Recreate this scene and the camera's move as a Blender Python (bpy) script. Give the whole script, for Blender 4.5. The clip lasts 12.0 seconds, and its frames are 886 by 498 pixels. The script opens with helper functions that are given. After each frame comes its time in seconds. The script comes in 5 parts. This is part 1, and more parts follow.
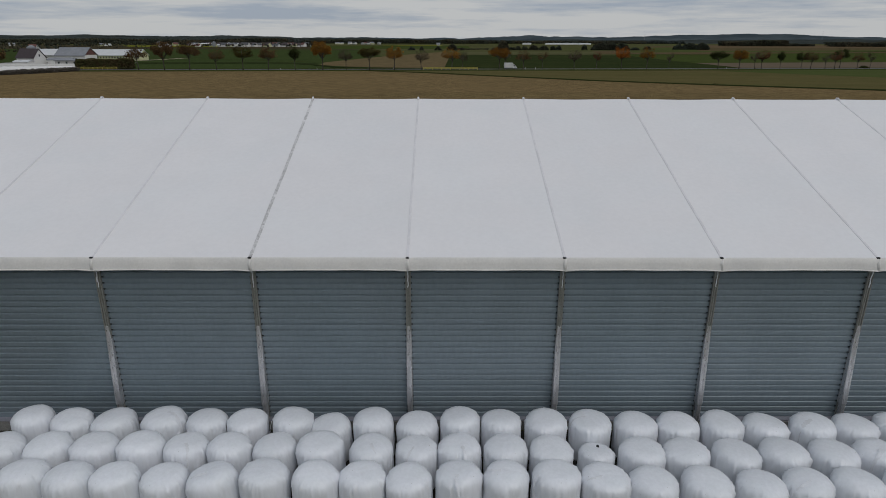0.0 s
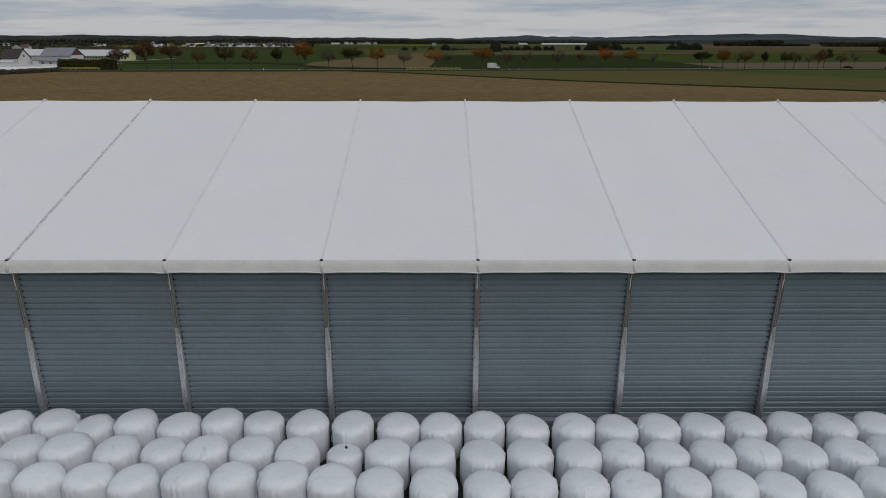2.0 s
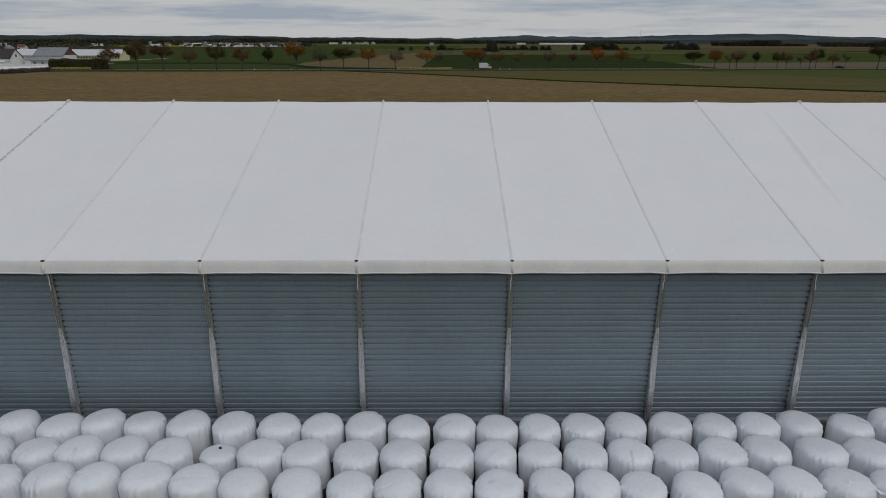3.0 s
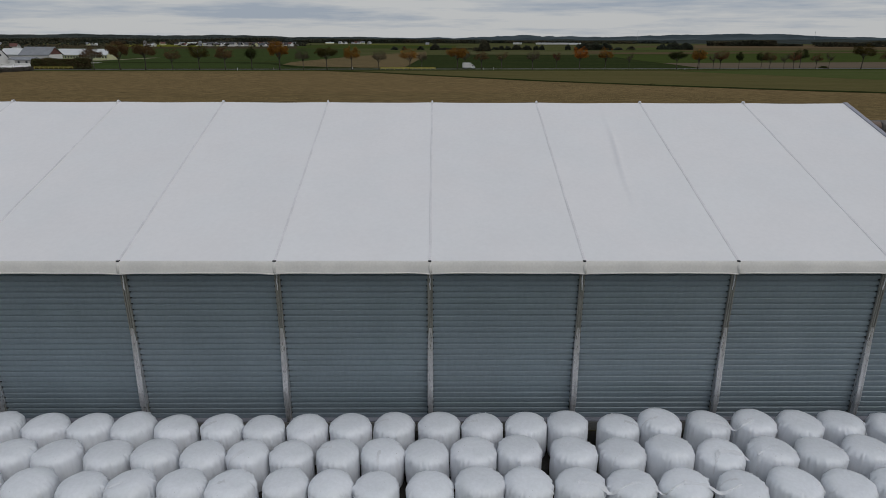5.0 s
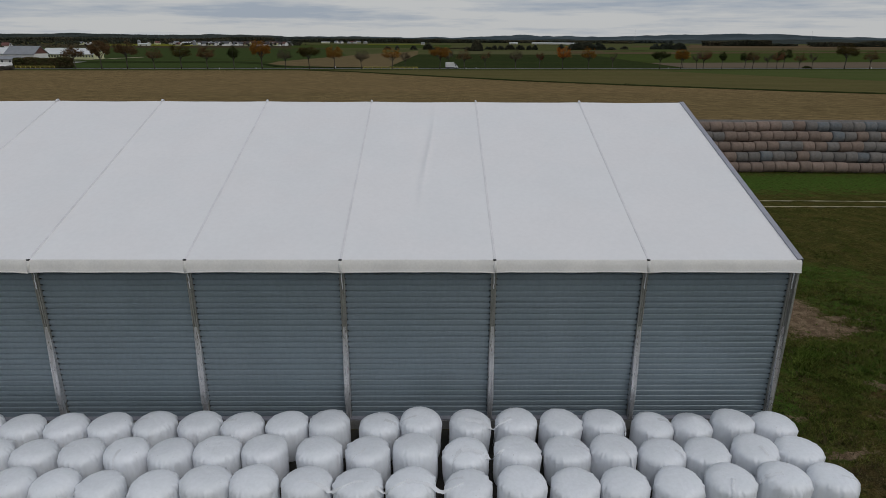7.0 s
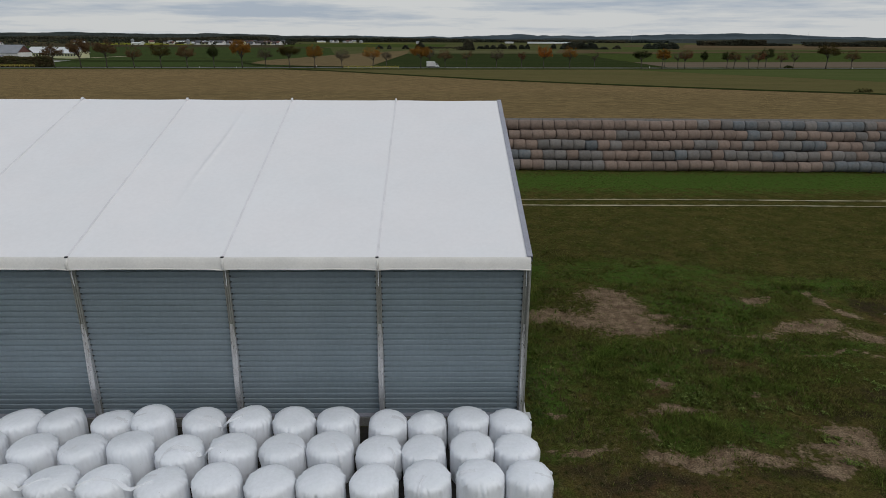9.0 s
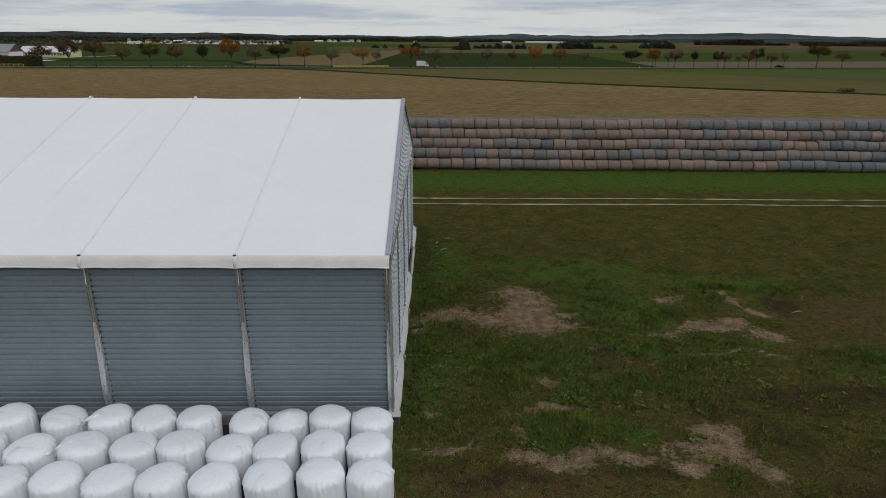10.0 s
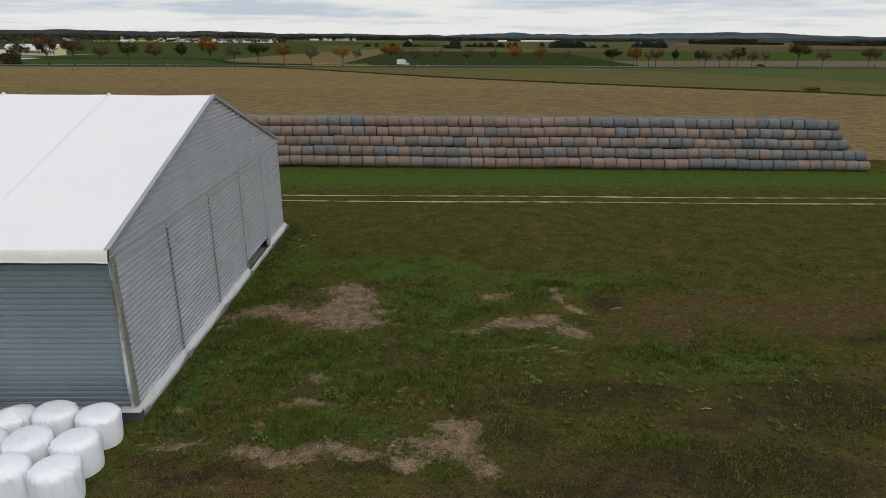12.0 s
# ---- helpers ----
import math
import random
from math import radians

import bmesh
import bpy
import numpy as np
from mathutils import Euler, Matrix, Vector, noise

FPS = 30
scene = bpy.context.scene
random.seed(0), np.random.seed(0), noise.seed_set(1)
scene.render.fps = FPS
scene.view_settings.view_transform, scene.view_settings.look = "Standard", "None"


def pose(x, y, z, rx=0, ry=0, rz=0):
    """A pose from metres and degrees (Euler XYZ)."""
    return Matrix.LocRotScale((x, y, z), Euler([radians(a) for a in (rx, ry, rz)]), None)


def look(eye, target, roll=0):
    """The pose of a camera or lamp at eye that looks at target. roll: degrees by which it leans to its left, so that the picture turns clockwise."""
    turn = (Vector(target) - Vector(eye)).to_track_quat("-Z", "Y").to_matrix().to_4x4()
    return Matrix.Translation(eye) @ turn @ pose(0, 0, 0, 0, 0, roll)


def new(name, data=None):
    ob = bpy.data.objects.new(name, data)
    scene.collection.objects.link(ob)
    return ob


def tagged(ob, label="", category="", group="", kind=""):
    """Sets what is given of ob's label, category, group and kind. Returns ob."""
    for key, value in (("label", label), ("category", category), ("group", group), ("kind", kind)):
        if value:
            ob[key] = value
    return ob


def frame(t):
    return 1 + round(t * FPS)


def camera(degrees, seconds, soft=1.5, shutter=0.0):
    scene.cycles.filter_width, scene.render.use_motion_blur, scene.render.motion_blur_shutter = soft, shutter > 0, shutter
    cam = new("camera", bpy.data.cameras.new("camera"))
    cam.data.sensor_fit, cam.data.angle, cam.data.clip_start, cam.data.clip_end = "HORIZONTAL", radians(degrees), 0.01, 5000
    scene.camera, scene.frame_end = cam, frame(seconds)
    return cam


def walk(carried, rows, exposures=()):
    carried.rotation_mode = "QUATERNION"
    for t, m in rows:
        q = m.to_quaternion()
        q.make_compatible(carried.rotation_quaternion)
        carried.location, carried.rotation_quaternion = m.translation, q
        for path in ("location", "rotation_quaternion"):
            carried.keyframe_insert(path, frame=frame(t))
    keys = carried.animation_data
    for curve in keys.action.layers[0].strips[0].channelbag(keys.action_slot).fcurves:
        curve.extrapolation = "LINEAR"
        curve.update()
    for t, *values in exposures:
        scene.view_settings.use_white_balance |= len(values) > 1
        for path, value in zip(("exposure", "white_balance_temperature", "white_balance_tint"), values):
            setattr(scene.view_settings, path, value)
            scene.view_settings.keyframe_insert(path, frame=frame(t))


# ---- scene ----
# the camera and its flight along the hall
cam = camera(71.3, 12.0, soft=0.55)
PATH = [
    (0, -38.968, -18.472, 12.945, -0.302, -18.745, 0.131),
    (0.5, -37.051, -18.505, 12.975, -0.327, -18.738, 0.117),
    (1, -35.133, -18.535, 13.004, -0.352, -18.736, 0.109),
    (1.5, -33.201, -18.563, 13.032, -0.379, -18.738, 0.107),
    (2, -31.258, -18.588, 13.059, -0.406, -18.742, 0.111),
    (2.5, -29.313, -18.612, 13.083, -0.434, -18.748, 0.118),
    (3, -27.377, -18.634, 13.105, -0.462, -18.754, 0.129),
    (5, -19.770, -18.715, 13.157, -0.580, -18.779, 0.189),
    (5.5, -17.866, -18.735, 13.162, -0.611, -18.786, 0.205),
    (6, -15.933, -18.755, 13.163, -0.643, -18.793, 0.222),
    (6.5, -13.954, -18.776, 13.162, -0.675, -18.800, 0.238),
    (7, -11.917, -18.797, 13.158, -0.708, -18.809, 0.254),
    (9, -3.146, -18.897, 13.125, -0.845, -18.862, 0.315),
    (9.5, -0.849, -18.927, 13.113, -0.881, -18.881, 0.331),
    (10, 1.449, -18.958, 13.100, -0.917, -18.903, 0.347),
    (10.5, 3.731, -18.993, 13.086, -0.955, -18.926, 0.365),
    (11, 5.990, -19.030, 13.072, -0.994, -18.951, 0.385),
    (11.5, 8.242, -19.070, 13.056, -1.033, -18.978, 0.408),
    (12, 10.539, -19.112, 13.038, -1.074, -19.004, 0.435),
]


def aim(x, y, z, yaw, pitch, roll):
    a, p = radians(yaw), radians(pitch)
    ahead = Vector((-math.sin(a) * math.cos(p), math.cos(a) * math.cos(p), math.sin(p)))
    return look((x, y, z), Vector((x, y, z)) + ahead, roll)


EXPOSURES = [(0, -0.27, 6520, 11), (3, -0.29, 6520, 11), (7, -0.26, 6540, 11), (9.5, 0.03, 6560, 10), (10.5, 0.12, 6640, 10), (12, 0.42, 6760, 10)]
walk(cam, [(t, aim(*row)) for t, *row in PATH], EXPOSURES)

# ---------------------------------------------------------------- world and sun: a bright overcast sky
SUN_UP, SUN_ROUND = 46, 138
world = bpy.data.worlds.new("overcast")
scene.world = world
world.use_nodes = True
wn, wl = world.node_tree.nodes, world.node_tree.links
wn.clear()
w_out, w_bg = wn.new("ShaderNodeOutputWorld"), wn.new("ShaderNodeBackground")
w_sky = wn.new("ShaderNodeTexSky")
w_sky.sky_type, w_sky.sun_disc = "NISHITA", False
w_sky.sun_elevation, w_sky.sun_rotation = radians(SUN_UP), radians(SUN_ROUND)
w_scale = wn.new("ShaderNodeVectorMath")
w_scale.operation = "SCALE"
w_scale.inputs["Scale"].default_value = 0.10
wl.new(w_sky.outputs[0], w_scale.inputs[0])
w_co, w_map = wn.new("ShaderNodeTexCoord"), wn.new("ShaderNodeMapping")
w_map.inputs["Scale"].default_value = (2.4, 2.4, 30)
w_map.inputs["Rotation"].default_value = (0, 0, 0.25)
wl.new(w_co.outputs["Generated"], w_map.inputs[0])
w_noise = wn.new("ShaderNodeTexNoise")
w_noise.inputs["Scale"].default_value, w_noise.inputs["Detail"].default_value, w_noise.inputs["Roughness"].default_value = 1.5, 8, 0.6
wl.new(w_map.outputs[0], w_noise.inputs["Vector"])
w_ramp = wn.new("ShaderNodeValToRGB")
w_ramp.color_ramp.elements[0].position, w_ramp.color_ramp.elements[0].color = 0.40, (0.47, 0.545, 0.645, 1)
w_ramp.color_ramp.elements[1].position, w_ramp.color_ramp.elements[1].color = 0.57, (0.75, 0.775, 0.785, 1)
w_low, w_lift = wn.new("ShaderNodeMapRange"), wn.new("ShaderNodeMath")
w_low.inputs["From Min"].default_value, w_low.inputs["From Max"].default_value = 0.0, 0.045
w_low.inputs["To Min"].default_value, w_low.inputs["To Max"].default_value = 0.10, -0.02
w_sep0 = wn.new("ShaderNodeSeparateXYZ")
wl.new(w_co.outputs["Generated"], w_sep0.inputs[0])
wl.new(w_sep0.outputs["Z"], w_low.inputs["Value"])
wl.new(w_noise.outputs[0], w_lift.inputs[0])
wl.new(w_low.outputs[0], w_lift.inputs[1])
wl.new(w_lift.outputs[0], w_ramp.inputs[0])
w_sep, w_up = wn.new("ShaderNodeSeparateXYZ"), wn.new("ShaderNodeMapRange")
wl.new(w_co.outputs["Generated"], w_sep.inputs[0])
w_up.inputs["From Min"].default_value, w_up.inputs["From Max"].default_value = 0.02, 0.9
w_up.inputs["To Min"].default_value, w_up.inputs["To Max"].default_value = 1.17, 1.33
wl.new(w_sep.outputs["Z"], w_up.inputs["Value"])
w_cloud = wn.new("ShaderNodeVectorMath")
w_cloud.operation = "SCALE"
wl.new(w_ramp.outputs[0], w_cloud.inputs[0])
wl.new(w_up.outputs[0], w_cloud.inputs["Scale"])
w_mix = wn.new("ShaderNodeMix")
w_mix.data_type = "RGBA"
w_mix.inputs[0].default_value = 0.94
wl.new(w_scale.outputs[0], w_mix.inputs[6])
wl.new(w_cloud.outputs[0], w_mix.inputs[7])
wl.new(w_mix.outputs[2], w_bg.inputs[0])
w_bg.inputs[1].default_value = 0.68
wl.new(w_bg.outputs[0], w_out.inputs[0])

sun = new("sun", bpy.data.lights.new("sun", "SUN"))
sun.data.energy, sun.data.angle, sun.data.color = 0.85, radians(45), (1.0, 0.96, 0.9)
se, sr = radians(SUN_UP), radians(SUN_ROUND)
sun_from = Vector((math.sin(sr) * math.cos(se), math.cos(sr) * math.cos(se), math.sin(se)))
sun.matrix_world = look(sun_from * 60, (0, 0, 0))


# ---------------------------------------------------------------- materials
def material(name, base, rough=0.6, metal=0.0, spread=0.12, scale=3.0, fine=40.0, bump=0.0, bump_scale=60.0, stretch=(1, 1, 1), tint=None, tint_scale=0.6,
             tint_amount=0.5, per_object=0.0, coords="Object", island=0.0):
    """A surface with two scales of variation: value grain by spread, and patches of a second colour (tint); per_object varies whole things."""
    m = bpy.data.materials.new(name)
    m.use_nodes = True
    n, l = m.node_tree.nodes, m.node_tree.links
    b = n["Principled BSDF"]
    b.inputs["Roughness"].default_value, b.inputs["Metallic"].default_value = rough, metal
    co, mp = n.new("ShaderNodeTexCoord"), n.new("ShaderNodeMapping")
    mp.inputs["Scale"].default_value = stretch
    if coords == "World":
        geo = n.new("ShaderNodeNewGeometry")
        l.new(geo.outputs["Position"], mp.inputs[0])
    else:
        l.new(co.outputs[coords], mp.inputs[0])

    def noise_tex(sc, detail=4.0):
        t = n.new("ShaderNodeTexNoise")
        t.inputs["Scale"].default_value, t.inputs["Detail"].default_value = sc, detail
        l.new(mp.outputs[0], t.inputs["Vector"])
        return t

    colour = n.new("ShaderNodeRGB")
    colour.outputs[0].default_value = (*base, 1)
    last = colour.outputs[0]
    if tint:
        ramp = n.new("ShaderNodeMapRange")
        ramp.inputs["From Min"].default_value, ramp.inputs["From Max"].default_value = 0.42, 0.62
        ramp.inputs["To Max"].default_value = tint_amount
        l.new(noise_tex(tint_scale, 5).outputs[0], ramp.inputs["Value"])
        mix = n.new("ShaderNodeMix")
        mix.data_type = "RGBA"
        mix.inputs[7].default_value = (*tint, 1)
        l.new(ramp.outputs[0], mix.inputs[0])
        l.new(last, mix.inputs[6])
        last = mix.outputs[2]
    both = n.new("ShaderNodeMath")
    both.operation = "ADD"
    l.new(noise_tex(scale).outputs[0], both.inputs[0])
    l.new(noise_tex(fine, 2).outputs[0], both.inputs[1])
    vary = n.new("ShaderNodeMapRange")
    vary.inputs["From Min"].default_value, vary.inputs["From Max"].default_value = 0.75, 1.25
    vary.inputs["To Min"].default_value, vary.inputs["To Max"].default_value = 1 - spread, 1 + spread
    l.new(both.outputs[0], vary.inputs["Value"])
    value = vary.outputs[0]
    if per_object:
        info, span, mul = n.new("ShaderNodeObjectInfo"), n.new("ShaderNodeMapRange"), n.new("ShaderNodeMath")
        span.inputs["To Min"].default_value, span.inputs["To Max"].default_value = 1 - per_object, 1 + per_object
        l.new(info.outputs["Random"], span.inputs["Value"])
        mul.operation = "MULTIPLY"
        l.new(value, mul.inputs[0])
        l.new(span.outputs[0], mul.inputs[1])
        value = mul.outputs[0]
    if island:
        each, span2, mul2 = n.new("ShaderNodeNewGeometry"), n.new("ShaderNodeMapRange"), n.new("ShaderNodeMath")
        span2.inputs["To Min"].default_value, span2.inputs["To Max"].default_value = 1 - island, 1 + island
        l.new(each.outputs["Random Per Island"], span2.inputs["Value"])
        mul2.operation = "MULTIPLY"
        l.new(value, mul2.inputs[0])
        l.new(span2.outputs[0], mul2.inputs[1])
        value = mul2.outputs[0]
    sc = n.new("ShaderNodeVectorMath")
    sc.operation = "SCALE"
    l.new(last, sc.inputs[0])
    l.new(value, sc.inputs["Scale"])
    l.new(sc.outputs[0], b.inputs["Base Color"])
    rv = n.new("ShaderNodeMapRange")
    rv.inputs["To Min"].default_value, rv.inputs["To Max"].default_value = max(rough - 0.12, 0.05), min(rough + 0.12, 1)
    l.new(noise_tex(scale * 2.3).outputs[0], rv.inputs["Value"])
    l.new(rv.outputs[0], b.inputs["Roughness"])
    if bump:
        bp = n.new("ShaderNodeBump")
        bp.inputs["Strength"].default_value, bp.inputs["Distance"].default_value = min(bump, 1), 0.05 * bump
        l.new(noise_tex(bump_scale, 5).outputs[0], bp.inputs["Height"])
        l.new(bp.outputs[0], b.inputs["Normal"])
    return m


PVC = material("roof_fabric", (0.775, 0.762, 0.772), 0.55, spread=0.02, scale=0.5, fine=6, bump=0.06, bump_scale=0.8, tint=(0.755, 0.76, 0.775), tint_scale=0.35, tint_amount=0.5, per_object=0.015, coords="World")
FLAP = material("valance_fabric", (0.735, 0.715, 0.682), 0.5, spread=0.05, scale=1.5, fine=14, bump=0.2, bump_scale=2.5, tint=(0.65, 0.64, 0.62), tint_scale=0.8, coords="World")
SEAM = material("seam_strip", (0.70, 0.685, 0.705), 0.5, spread=0.10, scale=1.2, fine=20, coords="World")
SEAM_DIRTY = material("dirty_seam_strip", (0.63, 0.62, 0.63), 0.6, spread=0.3, scale=3, fine=24, tint=(0.34, 0.33, 0.33), tint_scale=7.0, tint_amount=0.65, coords="World")
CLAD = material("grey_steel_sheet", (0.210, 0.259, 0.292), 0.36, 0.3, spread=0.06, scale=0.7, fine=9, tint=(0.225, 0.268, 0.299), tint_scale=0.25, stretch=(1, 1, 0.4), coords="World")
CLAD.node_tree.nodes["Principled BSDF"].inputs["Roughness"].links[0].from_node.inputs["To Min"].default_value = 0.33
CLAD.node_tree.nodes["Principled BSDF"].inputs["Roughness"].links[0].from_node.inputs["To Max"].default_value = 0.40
# same sheeting as the side walls, colour raised for the brighter light on the gable
CLAD_LIT = material("lit_gable_sheet", (0.575, 0.602, 0.650), 0.22, 0.42, spread=0.06, scale=0.7, fine=9, tint=(0.605, 0.635, 0.685), tint_scale=0.25, coords="World")
POST = material("weathered_aluminium", (0.285, 0.285, 0.262), 0.48, 0.35, spread=0.25, scale=2, fine=18, tint=(0.21, 0.208, 0.185), tint_scale=1.2, stretch=(6, 6, 1), coords="World")
GABLE_POST = material("grey_upright_profile", (0.30, 0.31, 0.32), 0.5, 0.3, spread=0.1, scale=2, fine=15, coords="World")
SLEEVE = material("bright_galvanised", (0.68, 0.67, 0.68), 0.3, 0.75, spread=0.14, scale=2, fine=20, stretch=(6, 6, 1), coords="World")
EDGE = material("edge_profile", (0.34, 0.34, 0.39), 0.45, 0.4, spread=0.1, scale=2, fine=15, coords="World")
DARK = material("dark_rubber", (0.02, 0.02, 0.022), 0.7, spread=0.2)
CLEAR = material("loose_film", (0.82, 0.835, 0.87), 0.35, spread=0.06, scale=6, bump=0.15, bump_scale=8)
CLEAR.node_tree.nodes["Principled BSDF"].inputs["Alpha"].default_value = 0.86
DARK_CONCRETE = material("dark_concrete", (0.055, 0.052, 0.048), 0.9, spread=0.25, scale=2.5, fine=30, bump=0.3, bump_scale=25)
PLINTH = material("concrete_plinth", (0.20, 0.195, 0.185), 0.85, spread=0.2, scale=2.5, fine=30, bump=0.3, bump_scale=25)
SKIRT = material("white_skirt_sheet", (0.46, 0.47, 0.48), 0.55, spread=0.1, scale=2, fine=14, bump=0.3, bump_scale=5, tint=(0.42, 0.41, 0.38), tint_scale=1.4, coords="World")
FILM = material("white_stretch_film", (0.80, 0.82, 0.865), 0.34, spread=0.04, scale=1.2, fine=6, bump=0.12, bump_scale=3.0, stretch=(2.6, 2.6, 0.45), tint=(0.72, 0.75, 0.78), tint_scale=0.9, tint_amount=0.5, per_object=0.04)


def film_wear(m):
    """Fine creases and sparse specks of dirt in the film."""
    n, l = m.node_tree.nodes, m.node_tree.links
    b = n["Principled BSDF"]
    co = n.new("ShaderNodeTexCoord")
    fine, speck = n.new("ShaderNodeTexNoise"), n.new("ShaderNodeTexNoise")
    for t, sc, dist in ((fine, 13.0, 1.6), (speck, 26.0, 0.0)):
        t.inputs["Scale"].default_value, t.inputs["Detail"].default_value, t.inputs["Distortion"].default_value = sc, 3, dist
        l.new(co.outputs["Object"], t.inputs["Vector"])
    bp = n.new("ShaderNodeBump")
    bp.inputs["Strength"].default_value, bp.inputs["Distance"].default_value = 0.3, 0.02
    l.new(fine.outputs[0], bp.inputs["Height"])
    l.new(b.inputs["Normal"].links[0].from_socket, bp.inputs["Normal"])
    l.new(bp.outputs[0], b.inputs["Normal"])
    edge, mix = n.new("ShaderNodeMapRange"), n.new("ShaderNodeMix")
    edge.inputs["From Min"].default_value, edge.inputs["From Max"].default_value, edge.inputs["To Max"].default_value = 0.735, 0.78, 0.7
    mix.data_type = "RGBA"
    mix.inputs[7].default_value = (0.25, 0.24, 0.20, 1)
    l.new(speck.outputs[0], edge.inputs["Value"])
    l.new(edge.outputs[0], mix.inputs[0])
    l.new(b.inputs["Base Color"].links[0].from_socket, mix.inputs[6])
    l.new(mix.outputs[2], b.inputs["Base Color"])


film_wear(FILM)
ASPHALT = material("asphalt", (0.085, 0.085, 0.09), 0.85, spread=0.15, scale=0.3, fine=4, coords="World")


def field_material(name, base, tint, rows=0.0, spread=0.22, big=0.02, stretch=(0.12, 1, 1), turn=0.06):
    """Crops and stubble: rows drawn out along the drilling direction, patches at the scale of the field."""
    m = material(name, base, 0.95, spread=spread, scale=0.9, fine=2.6, tint=tint, tint_scale=big / stretch[0] * 0.5, tint_amount=0.7, stretch=stretch, coords="World")
    m.node_tree.nodes["Mapping"].inputs["Rotation"].default_value = (0, 0, turn)
    m.node_tree.nodes["Principled BSDF"].inputs["Specular IOR Level"].default_value = 0.0
    return m


STUBBLE = field_material("maize_stubble", (0.172, 0.122, 0.060), (0.142, 0.106, 0.050), spread=0.5, stretch=(0.2, 1.3, 1), big=0.004, turn=0.010)
for node in [q for q in STUBBLE.node_tree.nodes if q.type == "TEX_NOISE"][1:3]:
    node.inputs["Scale"].default_value *= 1.7
OLIVE = field_material("olive_stubble", (0.105, 0.090, 0.038), (0.089, 0.084, 0.033), spread=0.15)
CROP = field_material("winter_crop", (0.064, 0.081, 0.026), (0.076, 0.087, 0.033), spread=0.12)
VERGE = field_material("verge_grass", (0.045, 0.055, 0.017), (0.06, 0.065, 0.025), spread=0.3, stretch=(0.4, 1, 1))
MID_GREEN = field_material("green_crop", (0.052, 0.068, 0.020), (0.044, 0.061, 0.018), spread=0.25)
DARK_GREEN = field_material("dark_green_crop", (0.028, 0.038, 0.014), (0.036, 0.044, 0.016), spread=0.3, stretch=(0.25, 1, 1))
TAN = field_material("dry_stubble", (0.140, 0.105, 0.056), (0.121, 0.095, 0.048), spread=0.34, turn=0.9)
LEFT_GREEN = field_material("deep_green_crop", (0.045, 0.063, 0.021), (0.039, 0.054, 0.020), spread=0.28, stretch=(0.25, 1, 1))
DARK_BROWN = field_material("dark_brown_field", (0.063, 0.050, 0.032), (0.042, 0.045, 0.020), spread=0.15, big=0.006)
PINK = field_material("ploughed_soil", (0.133, 0.104, 0.076), (0.119, 0.097, 0.065), spread=0.08)
PALE = field_material("pale_meadow", (0.084, 0.084, 0.037), (0.059, 0.071, 0.025), spread=0.25, big=0.006)
BROWN = field_material("brown_field", (0.102, 0.076, 0.043), (0.076, 0.073, 0.030), spread=0.25, big=0.006)
YELLOW = field_material("mustard_crop", (0.154, 0.154, 0.025), (0.112, 0.126, 0.021), spread=0.1)
DITCH = field_material("ditch_grass", (0.024, 0.031, 0.011), (0.038, 0.042, 0.016), spread=0.35, stretch=(0.5, 1, 1))
TRACK = material("pale_wheel_track", (0.31, 0.27, 0.155), 0.95, spread=0.3, scale=0.9, fine=7, coords="World", tint=(0.13, 0.12, 0.055), tint_scale=0.35, tint_amount=0.6, stretch=(0.4, 1, 1))


